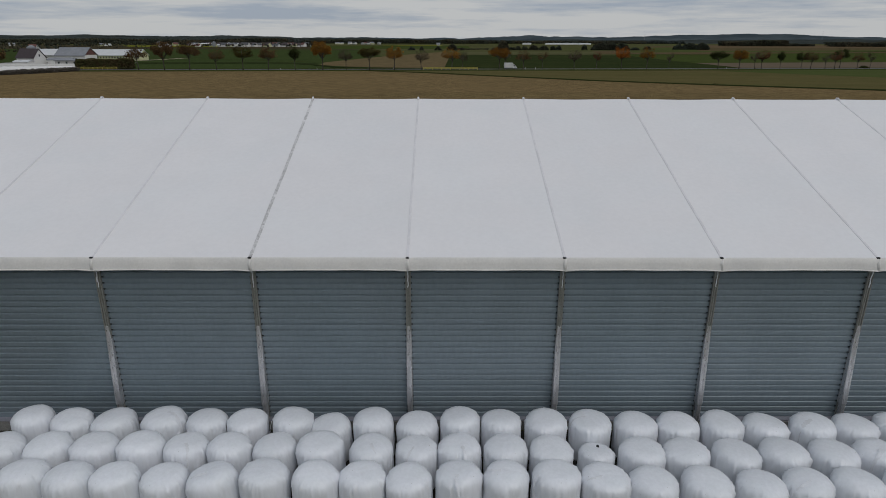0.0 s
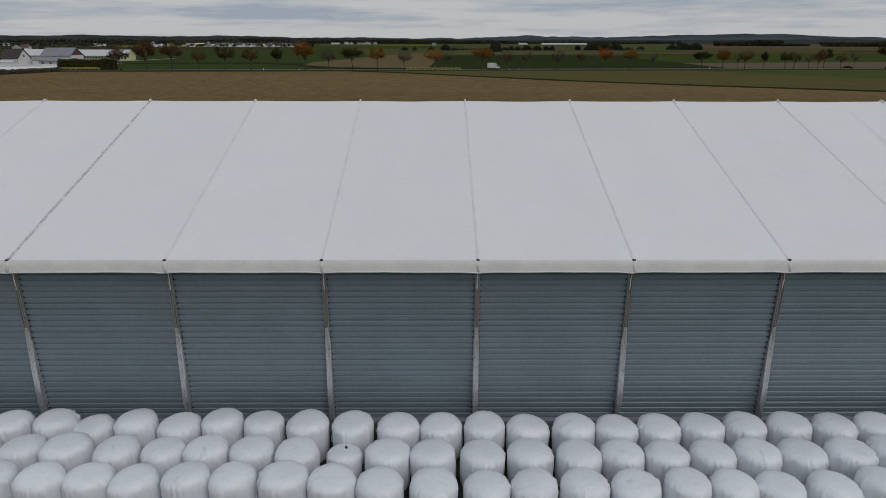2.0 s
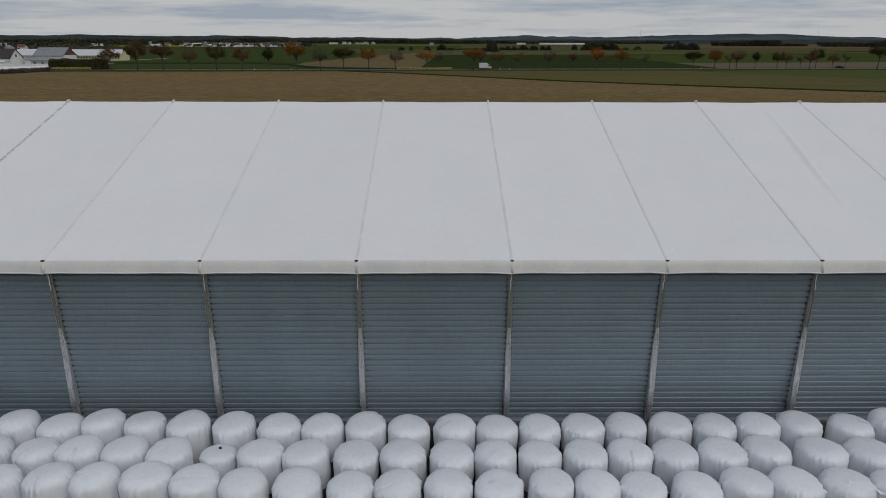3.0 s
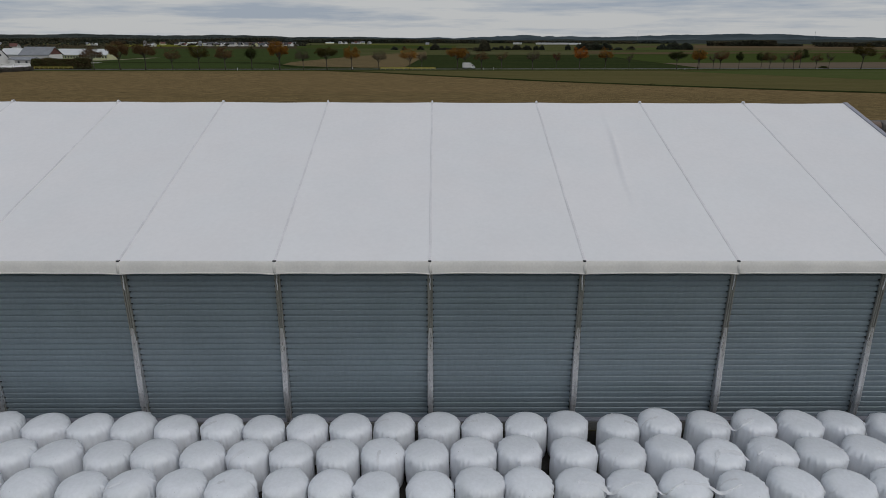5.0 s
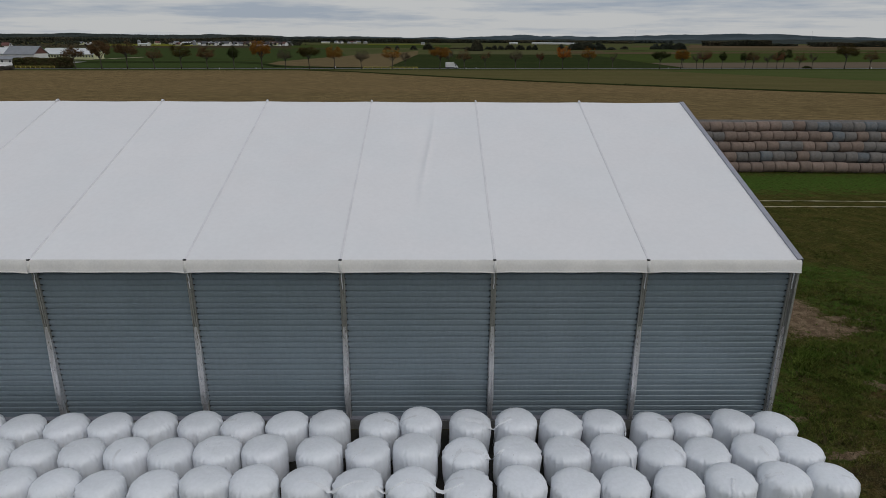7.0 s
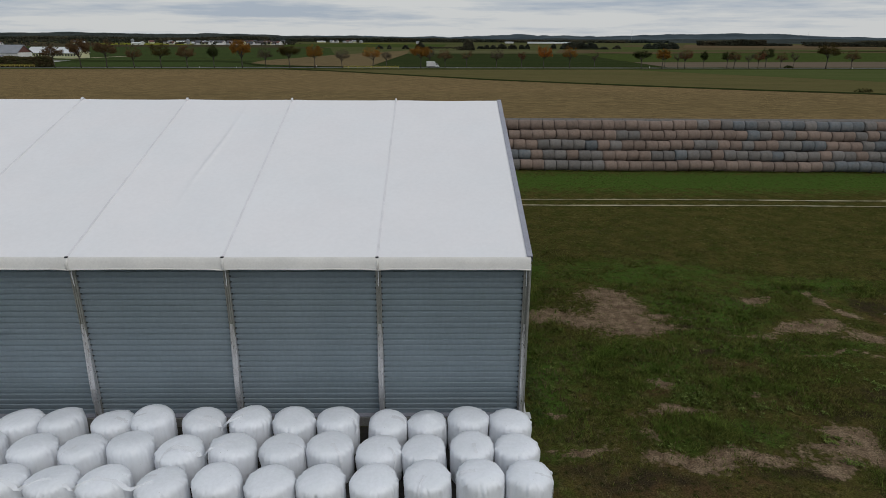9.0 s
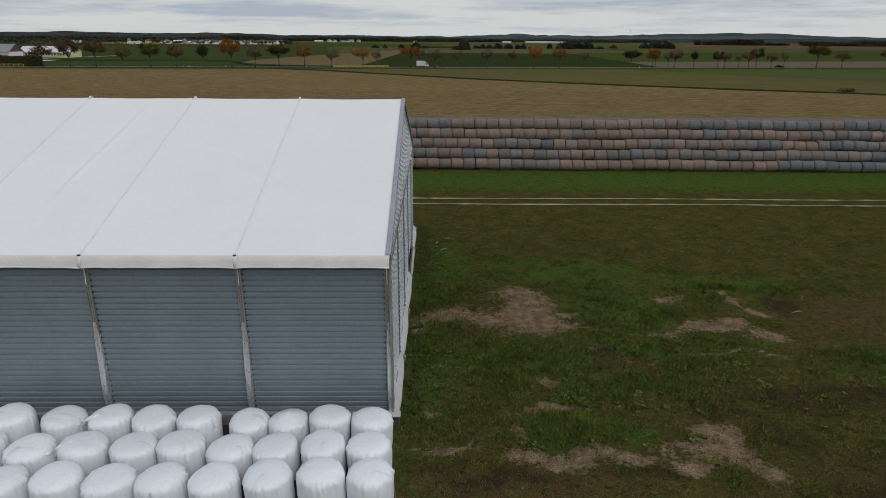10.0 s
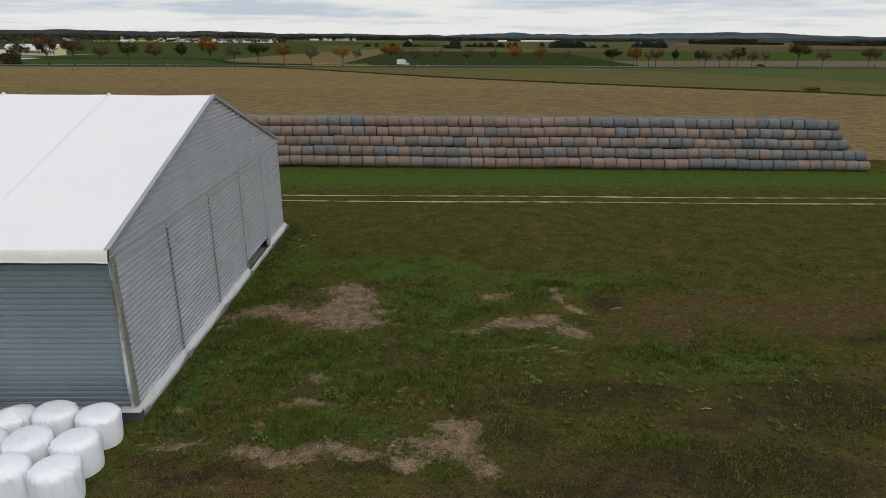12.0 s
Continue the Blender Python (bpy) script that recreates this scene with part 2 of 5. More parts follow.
def near_ground():
    """Worn meadow: the mesh carries how bare, how dry and how lush it is; noise breaks it up."""
    m = bpy.data.materials.new("meadow_ground")
    m.use_nodes = True
    n, l = m.node_tree.nodes, m.node_tree.links
    b = n["Principled BSDF"]
    b.inputs["Roughness"].default_value, b.inputs["Specular IOR Level"].default_value = 1.0, 0.0
    geo = n.new("ShaderNodeNewGeometry")

    def tex(sc, detail=5.0):
        t = n.new("ShaderNodeTexNoise")
        t.inputs["Scale"].default_value, t.inputs["Detail"].default_value = sc, detail
        l.new(geo.outputs["Position"], t.inputs["Vector"])
        return t.outputs[0]

    def mixed(fac, a, c):
        mx = n.new("ShaderNodeMix")
        mx.data_type = "RGBA"
        l.new(fac, mx.inputs[0])
        for sock, v in ((6, a), (7, c)):
            if isinstance(v, tuple):
                mx.inputs[sock].default_value = (*v, 1)
            else:
                l.new(v, mx.inputs[sock])
        return mx.outputs[2]

    def step(v, lo, hi):
        r = n.new("ShaderNodeMapRange")
        r.inputs["From Min"].default_value, r.inputs["From Max"].default_value = lo, hi
        l.new(v, r.inputs["Value"])
        return r.outputs[0]

    def attr(name, sc, amount):
        a, ad, su = n.new("ShaderNodeAttribute"), n.new("ShaderNodeMath"), n.new("ShaderNodeMath")
        a.attribute_name = name
        su.operation, su.inputs[1].default_value = "MULTIPLY_ADD", amount
        su.inputs[2].default_value = -amount / 2
        l.new(tex(sc, 6), su.inputs[0])
        l.new(a.outputs["Fac"], ad.inputs[0])
        l.new(su.outputs[0], ad.inputs[1])
        return ad.outputs[0]

    grass = mixed(step(tex(0.8), 0.4, 0.62), (0.044, 0.046, 0.012), (0.070, 0.059, 0.018))
    grass = mixed(step(attr("lush", 1.4, 1.2), 0.3, 0.75), grass, (0.047, 0.082, 0.015))
    grass = mixed(step(attr("dry", 1.1, 1.3), 0.3, 0.8), grass, (0.072, 0.046, 0.022))
    grass = mixed(step(tex(3.2, 6), 0.58, 0.74), grass, (0.105, 0.096, 0.036))
    grass = mixed(step(attr("thatch_dim", 1.6, 1.2), 0.4, 0.85), grass, (0.034, 0.026, 0.015))
    grass = mixed(step(tex(4.0, 4), 0.53, 0.70), grass, (0.024, 0.027, 0.008))
    soil = mixed(step(tex(2.2), 0.38, 0.65), (0.185, 0.134, 0.088), (0.105, 0.072, 0.046))
    last = mixed(step(attr("dirt", 4.2, 1.7), 0.46, 0.76), grass, soil)
    v = n.new("ShaderNodeMapRange")
    v.inputs["From Min"].default_value, v.inputs["From Max"].default_value = 0.3, 0.7
    v.inputs["To Min"].default_value, v.inputs["To Max"].default_value = 0.5, 1.6
    l.new(tex(18, 5), v.inputs["Value"])
    sc = n.new("ShaderNodeVectorMath")
    sc.operation = "SCALE"
    l.new(last, sc.inputs[0])
    l.new(v.outputs[0], sc.inputs["Scale"])
    l.new(sc.outputs[0], b.inputs["Base Color"])
    bp = n.new("ShaderNodeBump")
    bp.inputs["Strength"].default_value, bp.inputs["Distance"].default_value = 0.8, 0.08
    l.new(tex(9, 4), bp.inputs["Height"])
    l.new(bp.outputs[0], b.inputs["Normal"])
    return m


MEADOW = near_ground()


# ---------------------------------------------------------------- helpers for meshes
def mesh_of(name, verts, faces, mat=None, smooth=False):
    me = bpy.data.meshes.new(name)
    me.from_pydata([tuple(v) for v in verts], [], [tuple(f) for f in faces])
    if smooth:
        me.polygons.foreach_set("use_smooth", [True] * len(me.polygons))
    if mat:
        me.materials.append(mat)
    me.update()
    return me


def part(name, me, parent, label="", m=None):
    ob = new(name, me)
    ob.parent = parent
    if m is not None:
        ob.matrix_basis = m
    return tagged(ob, label) if label else ob


def empty(name, m=None):
    ob = new(name)
    ob.empty_display_size = 0.5
    if m is not None:
        ob.matrix_basis = m
    return ob


class Build:
    """Collects boxes, tubes and strips into one mesh."""

    def __init__(self):
        self.v, self.f = [], []

    def add(self, verts, faces):
        k = len(self.v)
        self.v += [tuple(v) for v in verts]
        self.f += [tuple(i + k for i in f) for f in faces]
        return self

    def box(self, x0, x1, y0, y1, z0, z1, c=0.0):
        """A box with its four upright edges and its top edges cut by c."""
        if not c:
            v = [(x, y, z) for z in (z0, z1) for x, y in ((x0, y0), (x1, y0), (x1, y1), (x0, y1))]
            return self.add(v, [(3, 2, 1, 0), (4, 5, 6, 7), (0, 1, 5, 4), (1, 2, 6, 5), (2, 3, 7, 6), (3, 0, 4, 7)])
        ring = lambda e: [(x0 + c + e, y0 + e), (x1 - c - e, y0 + e), (x1 - e, y0 + c + e), (x1 - e, y1 - c - e), (x1 - c - e, y1 - e), (x0 + c + e, y1 - e), (x0 + e, y1 - c - e), (x0 + e, y0 + c + e)]
        v = [(x, y, z0) for x, y in ring(0)] + [(x, y, z1 - c) for x, y in ring(0)] + [(x, y, z1) for x, y in ring(c * 0.9)]
        f = [tuple(range(7, -1, -1)), tuple(range(16, 24))]
        for r in (0, 8):
            f += [(r + i, r + (i + 1) % 8, r + 8 + (i + 1) % 8, r + 8 + i) for i in range(8)]
        return self.add(v, f)

    def tube(self, pts, radii, sides=6):
        k0 = len(self.v)
        for n, (p, r) in enumerate(zip(pts, radii)):
            a, b = Vector(pts[max(n - 1, 0)]), Vector(pts[min(n + 1, len(pts) - 1)])
            d = (b - a).normalized()
            s = d.cross(Vector((0.13, 0.97, 0.2))).normalized()
            u = d.cross(s)
            for i in range(sides):
                t = 2 * math.pi * i / sides
                self.v.append(tuple(Vector(p) + r * (math.cos(t) * s + math.sin(t) * u)))
        for n in range(len(pts) - 1):
            for i in range(sides):
                j = (i + 1) % sides
                q = k0 + n * sides
                self.f.append((q + i, q + j, q + sides + j, q + sides + i))
        self.f.append(tuple(range(k0 + sides - 1, k0 - 1, -1)))
        self.f.append(tuple(range(k0 + (len(pts) - 1) * sides, k0 + len(pts) * sides)))
        return self

    def sheet(self, grid, close=False):
        """A grid of points (rows of equal length) as quads."""
        k0, w = len(self.v), len(grid[0])
        for row in grid:
            self.v += [tuple(p) for p in row]
        for r in range(len(grid) - 1):
            for c in range(w - 1):
                q = k0 + r * w + c
                self.f.append((q, q + 1, q + w + 1, q + w))
        return self

    def mesh(self, name, mat, smooth=False):
        return mesh_of(name, self.v, self.f, mat, smooth)


TABLES = {}


def noise_table(seed):
    if seed not in TABLES:
        TABLES[seed] = np.random.RandomState(seed).rand(64, 64)
    return TABLES[seed]


def vnoise(x, y, cell, seed):
    """Smooth value noise on arrays, 0 to 1."""
    table = noise_table(seed)
    u, v = np.asarray(x) / cell, np.asarray(y) / cell
    i, j = np.floor(u).astype(int), np.floor(v).astype(int)
    a, b = u - i, v - j
    a, b = a * a * (3 - 2 * a), b * b * (3 - 2 * b)
    g = lambda p, q: table[(i + p) % 64, (j + q) % 64]
    return (g(0, 0) * (1 - a) + g(1, 0) * a) * (1 - b) + (g(0, 1) * (1 - a) + g(1, 1) * a) * b


# ---------------------------------------------------------------- ground: level round the hall, falling a little to the road, then flat to the woods
def ground_z(y):
    return -1.1 * min(max((y - 60) / 190, 0), 1)


# bare and worn spots: x, y, half width, half depth
BARE = [(6.0, 11.5, 1.2, 0.81), (5.2, 9.6, 0.8, 0.83), (6.0, 8.5, 1.5, 0.62), (3.3, 8.9, 1.1, 0.63), (1.2, 8.6, 0.6, 0.43), (0.9, 7.6, 0.4, 0.29), (8.0, 7.8, 0.8, 0.35), (5.6, 7.1, 0.9, 0.25), (8.0, 9.1, 0.9, 0.29),
        (6.1, 0.8, 1.0, 0.23), (1.4, 0.6, 0.5, 0.16), (1.7, -1.6, 0.8, 0.17), (4.2, -1.9, 0.5, 0.3), (5.4, -1.8, 0.7, 0.32), (6.6, -1.9, 0.8, 0.32), (7.9, -1.9, 0.8, 0.3), (9.3, 2.0, 0.3, 0.22), (6.1, 2.5, 0.4, 0.26), (4.8, -0.5, 0.2, 0.32)]
BARE += [(10.4, -0.4, 0.4, 0.42), (10.0, -1.5, 0.8, 0.32), (9.6, -2.3, 0.5, 0.24), (11.2, -1.0, 0.4, 0.55), (11.3, -2.2, 0.5, 0.58), (11.8, -3.0, 0.4, 0.34), (14.7, 7.7, 1.4, 0.32), (16.2, 8.1, 0.7, 0.44), (16.7, 6.9, 0.6, 0.40),
         (14.2, 11.4, 0.5, 0.31), (17.4, 12.0, 0.2, 0.46), (17.7, 10.6, 0.3, 0.51), (18.2, 9.4, 0.3, 0.39), (12.0, 7.2, 0.5, 0.24), (14.7, 5.2, 1.7, 0.09), (13.6, 11.1, 0.3, 0.35), (6.3, 10.3, 1.1, 0.9), (6.2, 7.6, 1.2, 0.5), (1.7, 9.1, 0.7, 0.45), (10.9, -1.6, 0.5, 0.6)]
DRY = [(28.8, 8.0, 3.2, 2.0), (22.1, 7.6, 1.9, 1.4), (19.2, 8.0, 0.5, 1.6), (3.3, -3.0, 1.4, 0.5), (6.8, -3.1, 0.8, 0.4), (9.4, 4.6, 1.4, 0.5), (5.6, 1.9, 1.0, 0.5), (22.0, 9.4, 2.0, 1.7), (26.0, 9.6, 4.0, 1.9), (31.0, 9.2, 7.0, 2.0), (40.0, 10.0, 9.0, 2.6), (4.0, -3.5, 3.0, 1.2), (16.0, -3.5, 3.0, 1.2),
       (21.0, -0.3, 1.8, 0.9), (10.0, -4.6, 5.0, 1.0), (26.0, -3.0, 3.0, 1.2), (30.0, 3.0, 3.0, 1.0)]
LUSH = [(12.9, 10.3, 1.9, 1.24), (24.6, 4.3, 1.8, 0.7), (18.4, -1.5, 0.9, 0.35), (15.3, 5.9, 1.5, 0.4), (9.7, 7.1, 1.1, 0.7), (7.4, -0.5, 1.9, 0.48), (1.6, 3.5, 1.0, 4.0), (1.4, 13.0, 0.8, 3.0), (10.5, 10.0, 2.5, 2.6), (5.5, 4.8, 3.6, 1.6), (7.0, 2.4, 3.0, 1.0), (6.5, -0.6, 2.2, 0.6), (22.0, 4.0, 3.0, 1.2), (8.5, 15.0, 5.0, 2.0), (30.0, 40.0, 60.0, 4.0), (12.0, 5.5, 3.0, 1.0), (18.0, 13.0, 4.0, 1.2), (2.5, 16.0, 1.2, 4.0)]
# dark matted patches; the broad first ones put dimming on the right into colour
THATCH_DIM = [(20.0, -3.0, 6.0, 1.6), (17.5, 1.5, 3.5, 1.0), (26.0, 0.6, 5.0, 1.8), (31.0, -3.0, 4.0, 2.0), (20.0, 5.2, 2.5, 0.6), (15.5, 2.0, 2.5, 0.7), (9.2, 5.6, 1.2, 0.3), (12.2, 0.6, 1.6, 0.6), (13.5, -1.0, 1.6, 0.8), (21.1, -0.3, 1.2, 0.6), (17.5, -1.8, 2.0, 0.6), (8.6, -2.6, 1.2, 0.35), (3.0, -2.9, 2.5, 0.5), (14.5, -4.2, 3.0, 0.8),
          (25.0, 2.2, 3.0, 0.6), (28.0, -2.0, 2.0, 0.8), (19.5, 10.2, 0.3, 1.6), (33.0, 6.0, 4.0, 0.8), (9.5, 8.0, 0.9, 0.3)]


def spots(x, y, table, soft=0.5):
    out = np.zeros_like(x)
    for cx, cy, a, b in table:
        d = np.sqrt(((x - cx) / a) ** 2 + ((y - cy) / b) ** 2)
        out = np.maximum(out, np.clip(1.25 - soft * d, 0, 1) * (d < 1 / soft * 1.25))
    return out


def build_ground():
    xs = np.concatenate([np.linspace(-3500, -200, 14)[:-1], np.linspace(-200, -4, 50)[:-1], np.arange(-4, 66, 0.27), np.linspace(66, 300, 40)[1:], np.linspace(300, 3500, 14)[1:]])
    ys = np.concatenate([np.array([-300, -150, -80, -40, -20]), np.arange(-12, 47, 0.27), np.linspace(47, 60, 12)[1:], np.linspace(60, 250, 20)[1:], np.array([330, 450, 700, 1100, 1800, 2800, 4300])])
    X, Y = np.meshgrid(xs, ys)
    wob = 0.25 * (vnoise(X, Y, 1.1, 3) - 0.5) + 0.10 * (vnoise(X, Y, 0.55, 4) - 0.5)
    near = ((X > -3.5) & (X < 65) & (Y > -11) & (Y < 46)).astype(float)
    Z = np.interp(Y, [-300, 60, 250, 4300], [0, 0, -1.1, -1.1]) + near * 0.22 * wob
    verts = np.stack([X, Y, Z], -1).reshape(-1, 3)
    w, h = len(xs), len(ys)
    q = (np.arange(h - 1)[:, None] * w + np.arange(w - 1)[None]).ravel()
    faces = np.stack([q, q + 1, q + w + 1, q + w], -1)
    me = bpy.data.meshes.new("ground")
    me.from_pydata(verts.tolist(), [], faces.tolist())
    jx, jy = X + 1.6 * (vnoise(X, Y, 1.7, 11) - 0.5), Y + 1.0 * (vnoise(X, Y, 1.4, 12) - 0.5)
    broad = vnoise(X, Y, 9, 21) * 0.6 + vnoise(X, Y, 3.5, 22) * 0.4
    far = np.clip((Y - 13) / 5, 0, 1)
    values = {"dirt": spots(jx, jy, BARE), "dry": np.maximum(spots(jx, jy, DRY, 0.6) * 0.7, np.clip(broad - 0.3, 0, 1) * 0.7 * (1 - far * 0.75)), "lush": np.maximum(spots(jx, jy, LUSH, 0.6) * 0.8, np.clip(0.62 - broad, 0, 1) * 0.9 * (1 - 0.5 * far)),
              "thatch_dim": np.maximum(spots(jx, jy, THATCH_DIM, 0.6) * 0.8, np.clip(vnoise(X, Y, 2.6, 25) - 0.5, 0, 1) * 1.1 * (1 - far))}
    for name, val in values.items():
        a = me.attributes.new(name, "FLOAT", "POINT")
        a.data.foreach_set("value", val.ravel().astype(np.float32))
    me.polygons.foreach_set("use_smooth", [True] * len(me.polygons))
    me.materials.append(MEADOW)
    me.update()
    return tagged(new("ground", me), "worn green meadow with bare sandy patches around the hall", "ground", kind="structure")


build_ground()


def patch(name, points, mat, lift, label):
    """A field as one sheet that follows the fall of the ground."""
    bm = bmesh.new()
    bm.faces.new([bm.verts.new((x, y, 0)) for x, y in points])
    bmesh.ops.triangulate(bm, faces=bm.faces[:])
    for y in (60, 250):
        bmesh.ops.bisect_plane(bm, geom=bm.verts[:] + bm.edges[:] + bm.faces[:], plane_co=(0, y, 0), plane_no=(0, 1, 0))
    for v in bm.verts:
        v.co.z = ground_z(v.co.y) + lift
    bmesh.ops.recalc_face_normals(bm, faces=bm.faces[:])
    if bm.faces[0].normal.z < 0:
        bmesh.ops.reverse_faces(bm, faces=bm.faces[:])
    me = bpy.data.meshes.new(name)
    bm.to_mesh(me)
    bm.free()
    me.materials.append(mat)
    return tagged(new(name, me), label, "field", kind="structure")


def road_y(x):
    return 303 + 0.08 * x


def band(points, half):
    """The outline of a strip of that half width along points."""
    left, right = [], []
    for i, p in enumerate(points):
        a, b = Vector(points[max(i - 1, 0)]), Vector(points[min(i + 1, len(points) - 1)])
        d = (b - a).normalized()
        left.append((p[0] - d.y * half, p[1] + d.x * half))
        right.append((p[0] + d.y * half, p[1] - d.x * half))
    return left + right[::-1]


DITCH_LINE = [(-75, 284), (-45, 266), (-18, 241), (17, 207.6), (53, 183), (89, 162), (115, 150), (127, 139), (200, 105), (320, 70)]
patch("stubble_field", [(-900, 50), (-900, road_y(-900) - 12), (-80, 285)] + DITCH_LINE + [(500, 50)], STUBBLE, 0.03, "brown harvested maize stubble field with faint drill rows")
patch("olive_field", [(-80, 285)] + DITCH_LINE + [(900, 60), (900, road_y(900) - 12)], OLIVE, 0.03, "olive green stubble field beyond the ditch")
patch("crop_field", [(92, 290), (150, 215), (180, 150), (400, 70), (900, 60), (900, road_y(900) - 12), (200, 306)], CROP, 0.06, "young green crop beside the road")
patch("ditch", band(DITCH_LINE, 3.1), DITCH, 0.10, "dark overgrown ditch between two fields")
patch("road_verge", band([(-900, road_y(-900) - 9), (900, road_y(900) - 9)], 8.0), VERGE, 0.08, "dark green grass verge along the road")
patch("road", band([(-900, road_y(-900)), (900, road_y(900))], 3.2), ASPHALT, 0.12, "grey asphalt country road")
patch("verge_beyond", band([(-900, road_y(-900) + 6), (900, road_y(900) + 6)], 2.8), VERGE, 0.08, "grass verge beyond the road")
patch("green_field", [(-900, road_y(-900) + 8), (-30, road_y(-30) + 8), (-92, 330), (-112, 390), (-220, 465), (-900, 440)], LEFT_GREEN, 0.05, "green crop field")
patch("green_field_far", [(-900, 440), (-220, 465), (-105, 390), (-88, 532), (-150, 900), (-900, 900)], LEFT_GREEN, 0.09, "green crop field behind the farm")
patch("tan_field", [(-92, 330), (-70, 318), (-37, road_y(-37) + 8), (-29, 590), (-33, 755), (-88, 532), (-112, 390), (-108, 350)], TAN, 0.13, "pale dry stubble field")
patch("dark_field", [(-37, road_y(-37) + 8), (120, road_y(120) + 8), (125, 425), (136, 593), (30, 606), (-29, 590)], DARK_GREEN, 0.07, "dark green field")
patch("pale_field", [(-150, 900), (-88, 532), (-33, 755), (-29, 590), (30, 606), (136, 593), (158, 644), (455, 1500), (-345, 1427)], PALE, 0.04, "pale grass fields in strips")
patch("soil_field", [(121, road_y(121) + 8), (900, road_y(900) + 8), (900, 520), (330, 431), (125, 394)], PINK, 0.07, "bare pinkish ploughed soil")
patch("light_green_field", [(125, 394), (330, 431), (900, 520), (1300, 950), (565, 765), (158, 644), (136, 593), (125, 425)], MID_GREEN, 0.10, "light green crop field")
patch("brown_field", [(158, 644), (565, 765), (1300, 950), (2200, 1500), (1243, 1730), (454, 1500)], BROWN, 0.13, "brown and green fields in strips")
patch("green_strip", [(180, 720), (700, 880), (1500, 1180), (1500, 1260), (700, 960), (200, 800)], CROP, 0.30, "green strip between brown fields")
patch("village_field", [(-900, 900), (-150, 900), (-345, 1427), (-1500, 1500), (-1700, 900)], DARK_BROWN, 0.05, "brown and green fields before the village")
patch("mustard_field", [(-560, 1080), (-430, 1120), (-520, 1420), (-720, 1380)], YELLOW, 0.5, "yellow flowering mustard field")
patch("pale_strip", [(-11.8, 607), (118.7, 627), (146, 762), (-11, 733)], field_material("pale_grass_strip", (0.098, 0.096, 0.048), (0.086, 0.088, 0.040), spread=0.12), 0.22, "pale grass strip beyond the dark field")
patch("brown_strip", [(121, 642), (222, 633), (300, 690), (420, 790), (325, 850), (158, 819)], BROWN, 0.26, "brown harvested strip between green fields")
patch("green_strip_far", [(234, 862), (300, 832), (466, 1274), (319, 1153)], CROP, 0.34, "green strip before the wood")
patch("harvested_field", [(431, 1112), (845, 1216), (1406, 2025), (683, 1752)], field_material("harvested_brown_field", (0.125, 0.088, 0.052), (0.105, 0.08, 0.045), spread=0.14, big=0.006), 0.42, "wide brown harvested field before the hills")
patch("green_belt", [(-227, 946), (9, 1005), (26, 1500), (-330, 1420)], MID_GREEN, 0.20, "broad green field before the distant village")
patch("mustard_strip", [(-170, 1500), (-32, 1440), (-34, 1560), (-190, 1640)], YELLOW, 0.45, "thin yellow strip of mustard on the plain")
patch("farm_lane", band([(-252, 362), (-243, 399), (-236, 428), (-231, 470)], 2.6), TRACK, 0.24, "pale farm lane through the green field")
patch("field_margin", band([(-112, 352), (-94, 318), (-75, 310), (-37, road_y(-37) + 9)], 2.4), DITCH, 0.24, "dark rough margin of the stubble field")
patch("dark_crop_band", [(-320, 352), (-142, 369), (-114, 352), (-112, 372), (-142, 392), (-320, 372)], DARK_GREEN, 0.16, "darker band in the green crop")
patch("hedge_margin", band([(470, 790), (620, 850), (760, 905), (900, 940)], 7), DITCH, 0.5, "dark rough strip between two fields")
patch("far_meadow", [(-3000, 1500), (2600, 1500), (2600, 2600), (-3000, 2600)], PALE, 0.02, "distant meadows before the woods")
# the shade between the bales is painted in as a dark sheet of earth
patch("bale_ground", [(-67, -5.0), (-0.45, -5.0), (-0.3, -0.12), (-67, -0.12)], material("shade_dark_earth", (0.030, 0.026, 0.021), 1.0, spread=0.3, scale=1.5, fine=12, coords="World"), 0.03, "earth under the wrapped bales, darkened for the shade between them")
for y, seed in ((30.6, 3), (32.5, 4)):
    rng = random.Random(seed)
    xs = [-20 + 0.6 * i for i in range(180)]
    mid = [y + 0.24 - 0.012 * x + 0.10 * math.sin(x * 0.21 + seed) for x in xs]
    half = [0.04 + 0.17 * rng.random() ** 0.7 for x in xs]
    patch("wheel_track", [(x, m + h) for x, m, h in zip(xs, mid, half)] + [(x, m - h) for x, m, h in zip(xs, mid, half)][::-1], TRACK, 0.05, "pale worn wheel track in the grass")

# ---------------------------------------------------------------- the storage hall
BAY, BAYS, WIDE, EAVE, RIDGE, WALL_TOP, WALL_FOOT = 5.0, 13, 23.3, 6.37, 10.27, 6.02, 0.52
SLOPE = (RIDGE - EAVE) / (WIDE / 2)
WALL_IN = 0.20
END_POSTS = [4.55, 9.35, 14.15, 18.85]


def rib_profile(z0, z1, deep, flat, groove, pitch=0.210):
    """Heights and depths of a sheet with wide flat faces and narrow grooves."""
    out, z = [], z1
    while z > z0:
        for dz, d in ((0, 0), (flat, 0), (flat + 0.007, deep), (flat + 0.007 + groove, deep)):
            if z - dz > z0:
                out.append((z - dz, d))
        z -= pitch
    return out + [(z0, 0)]


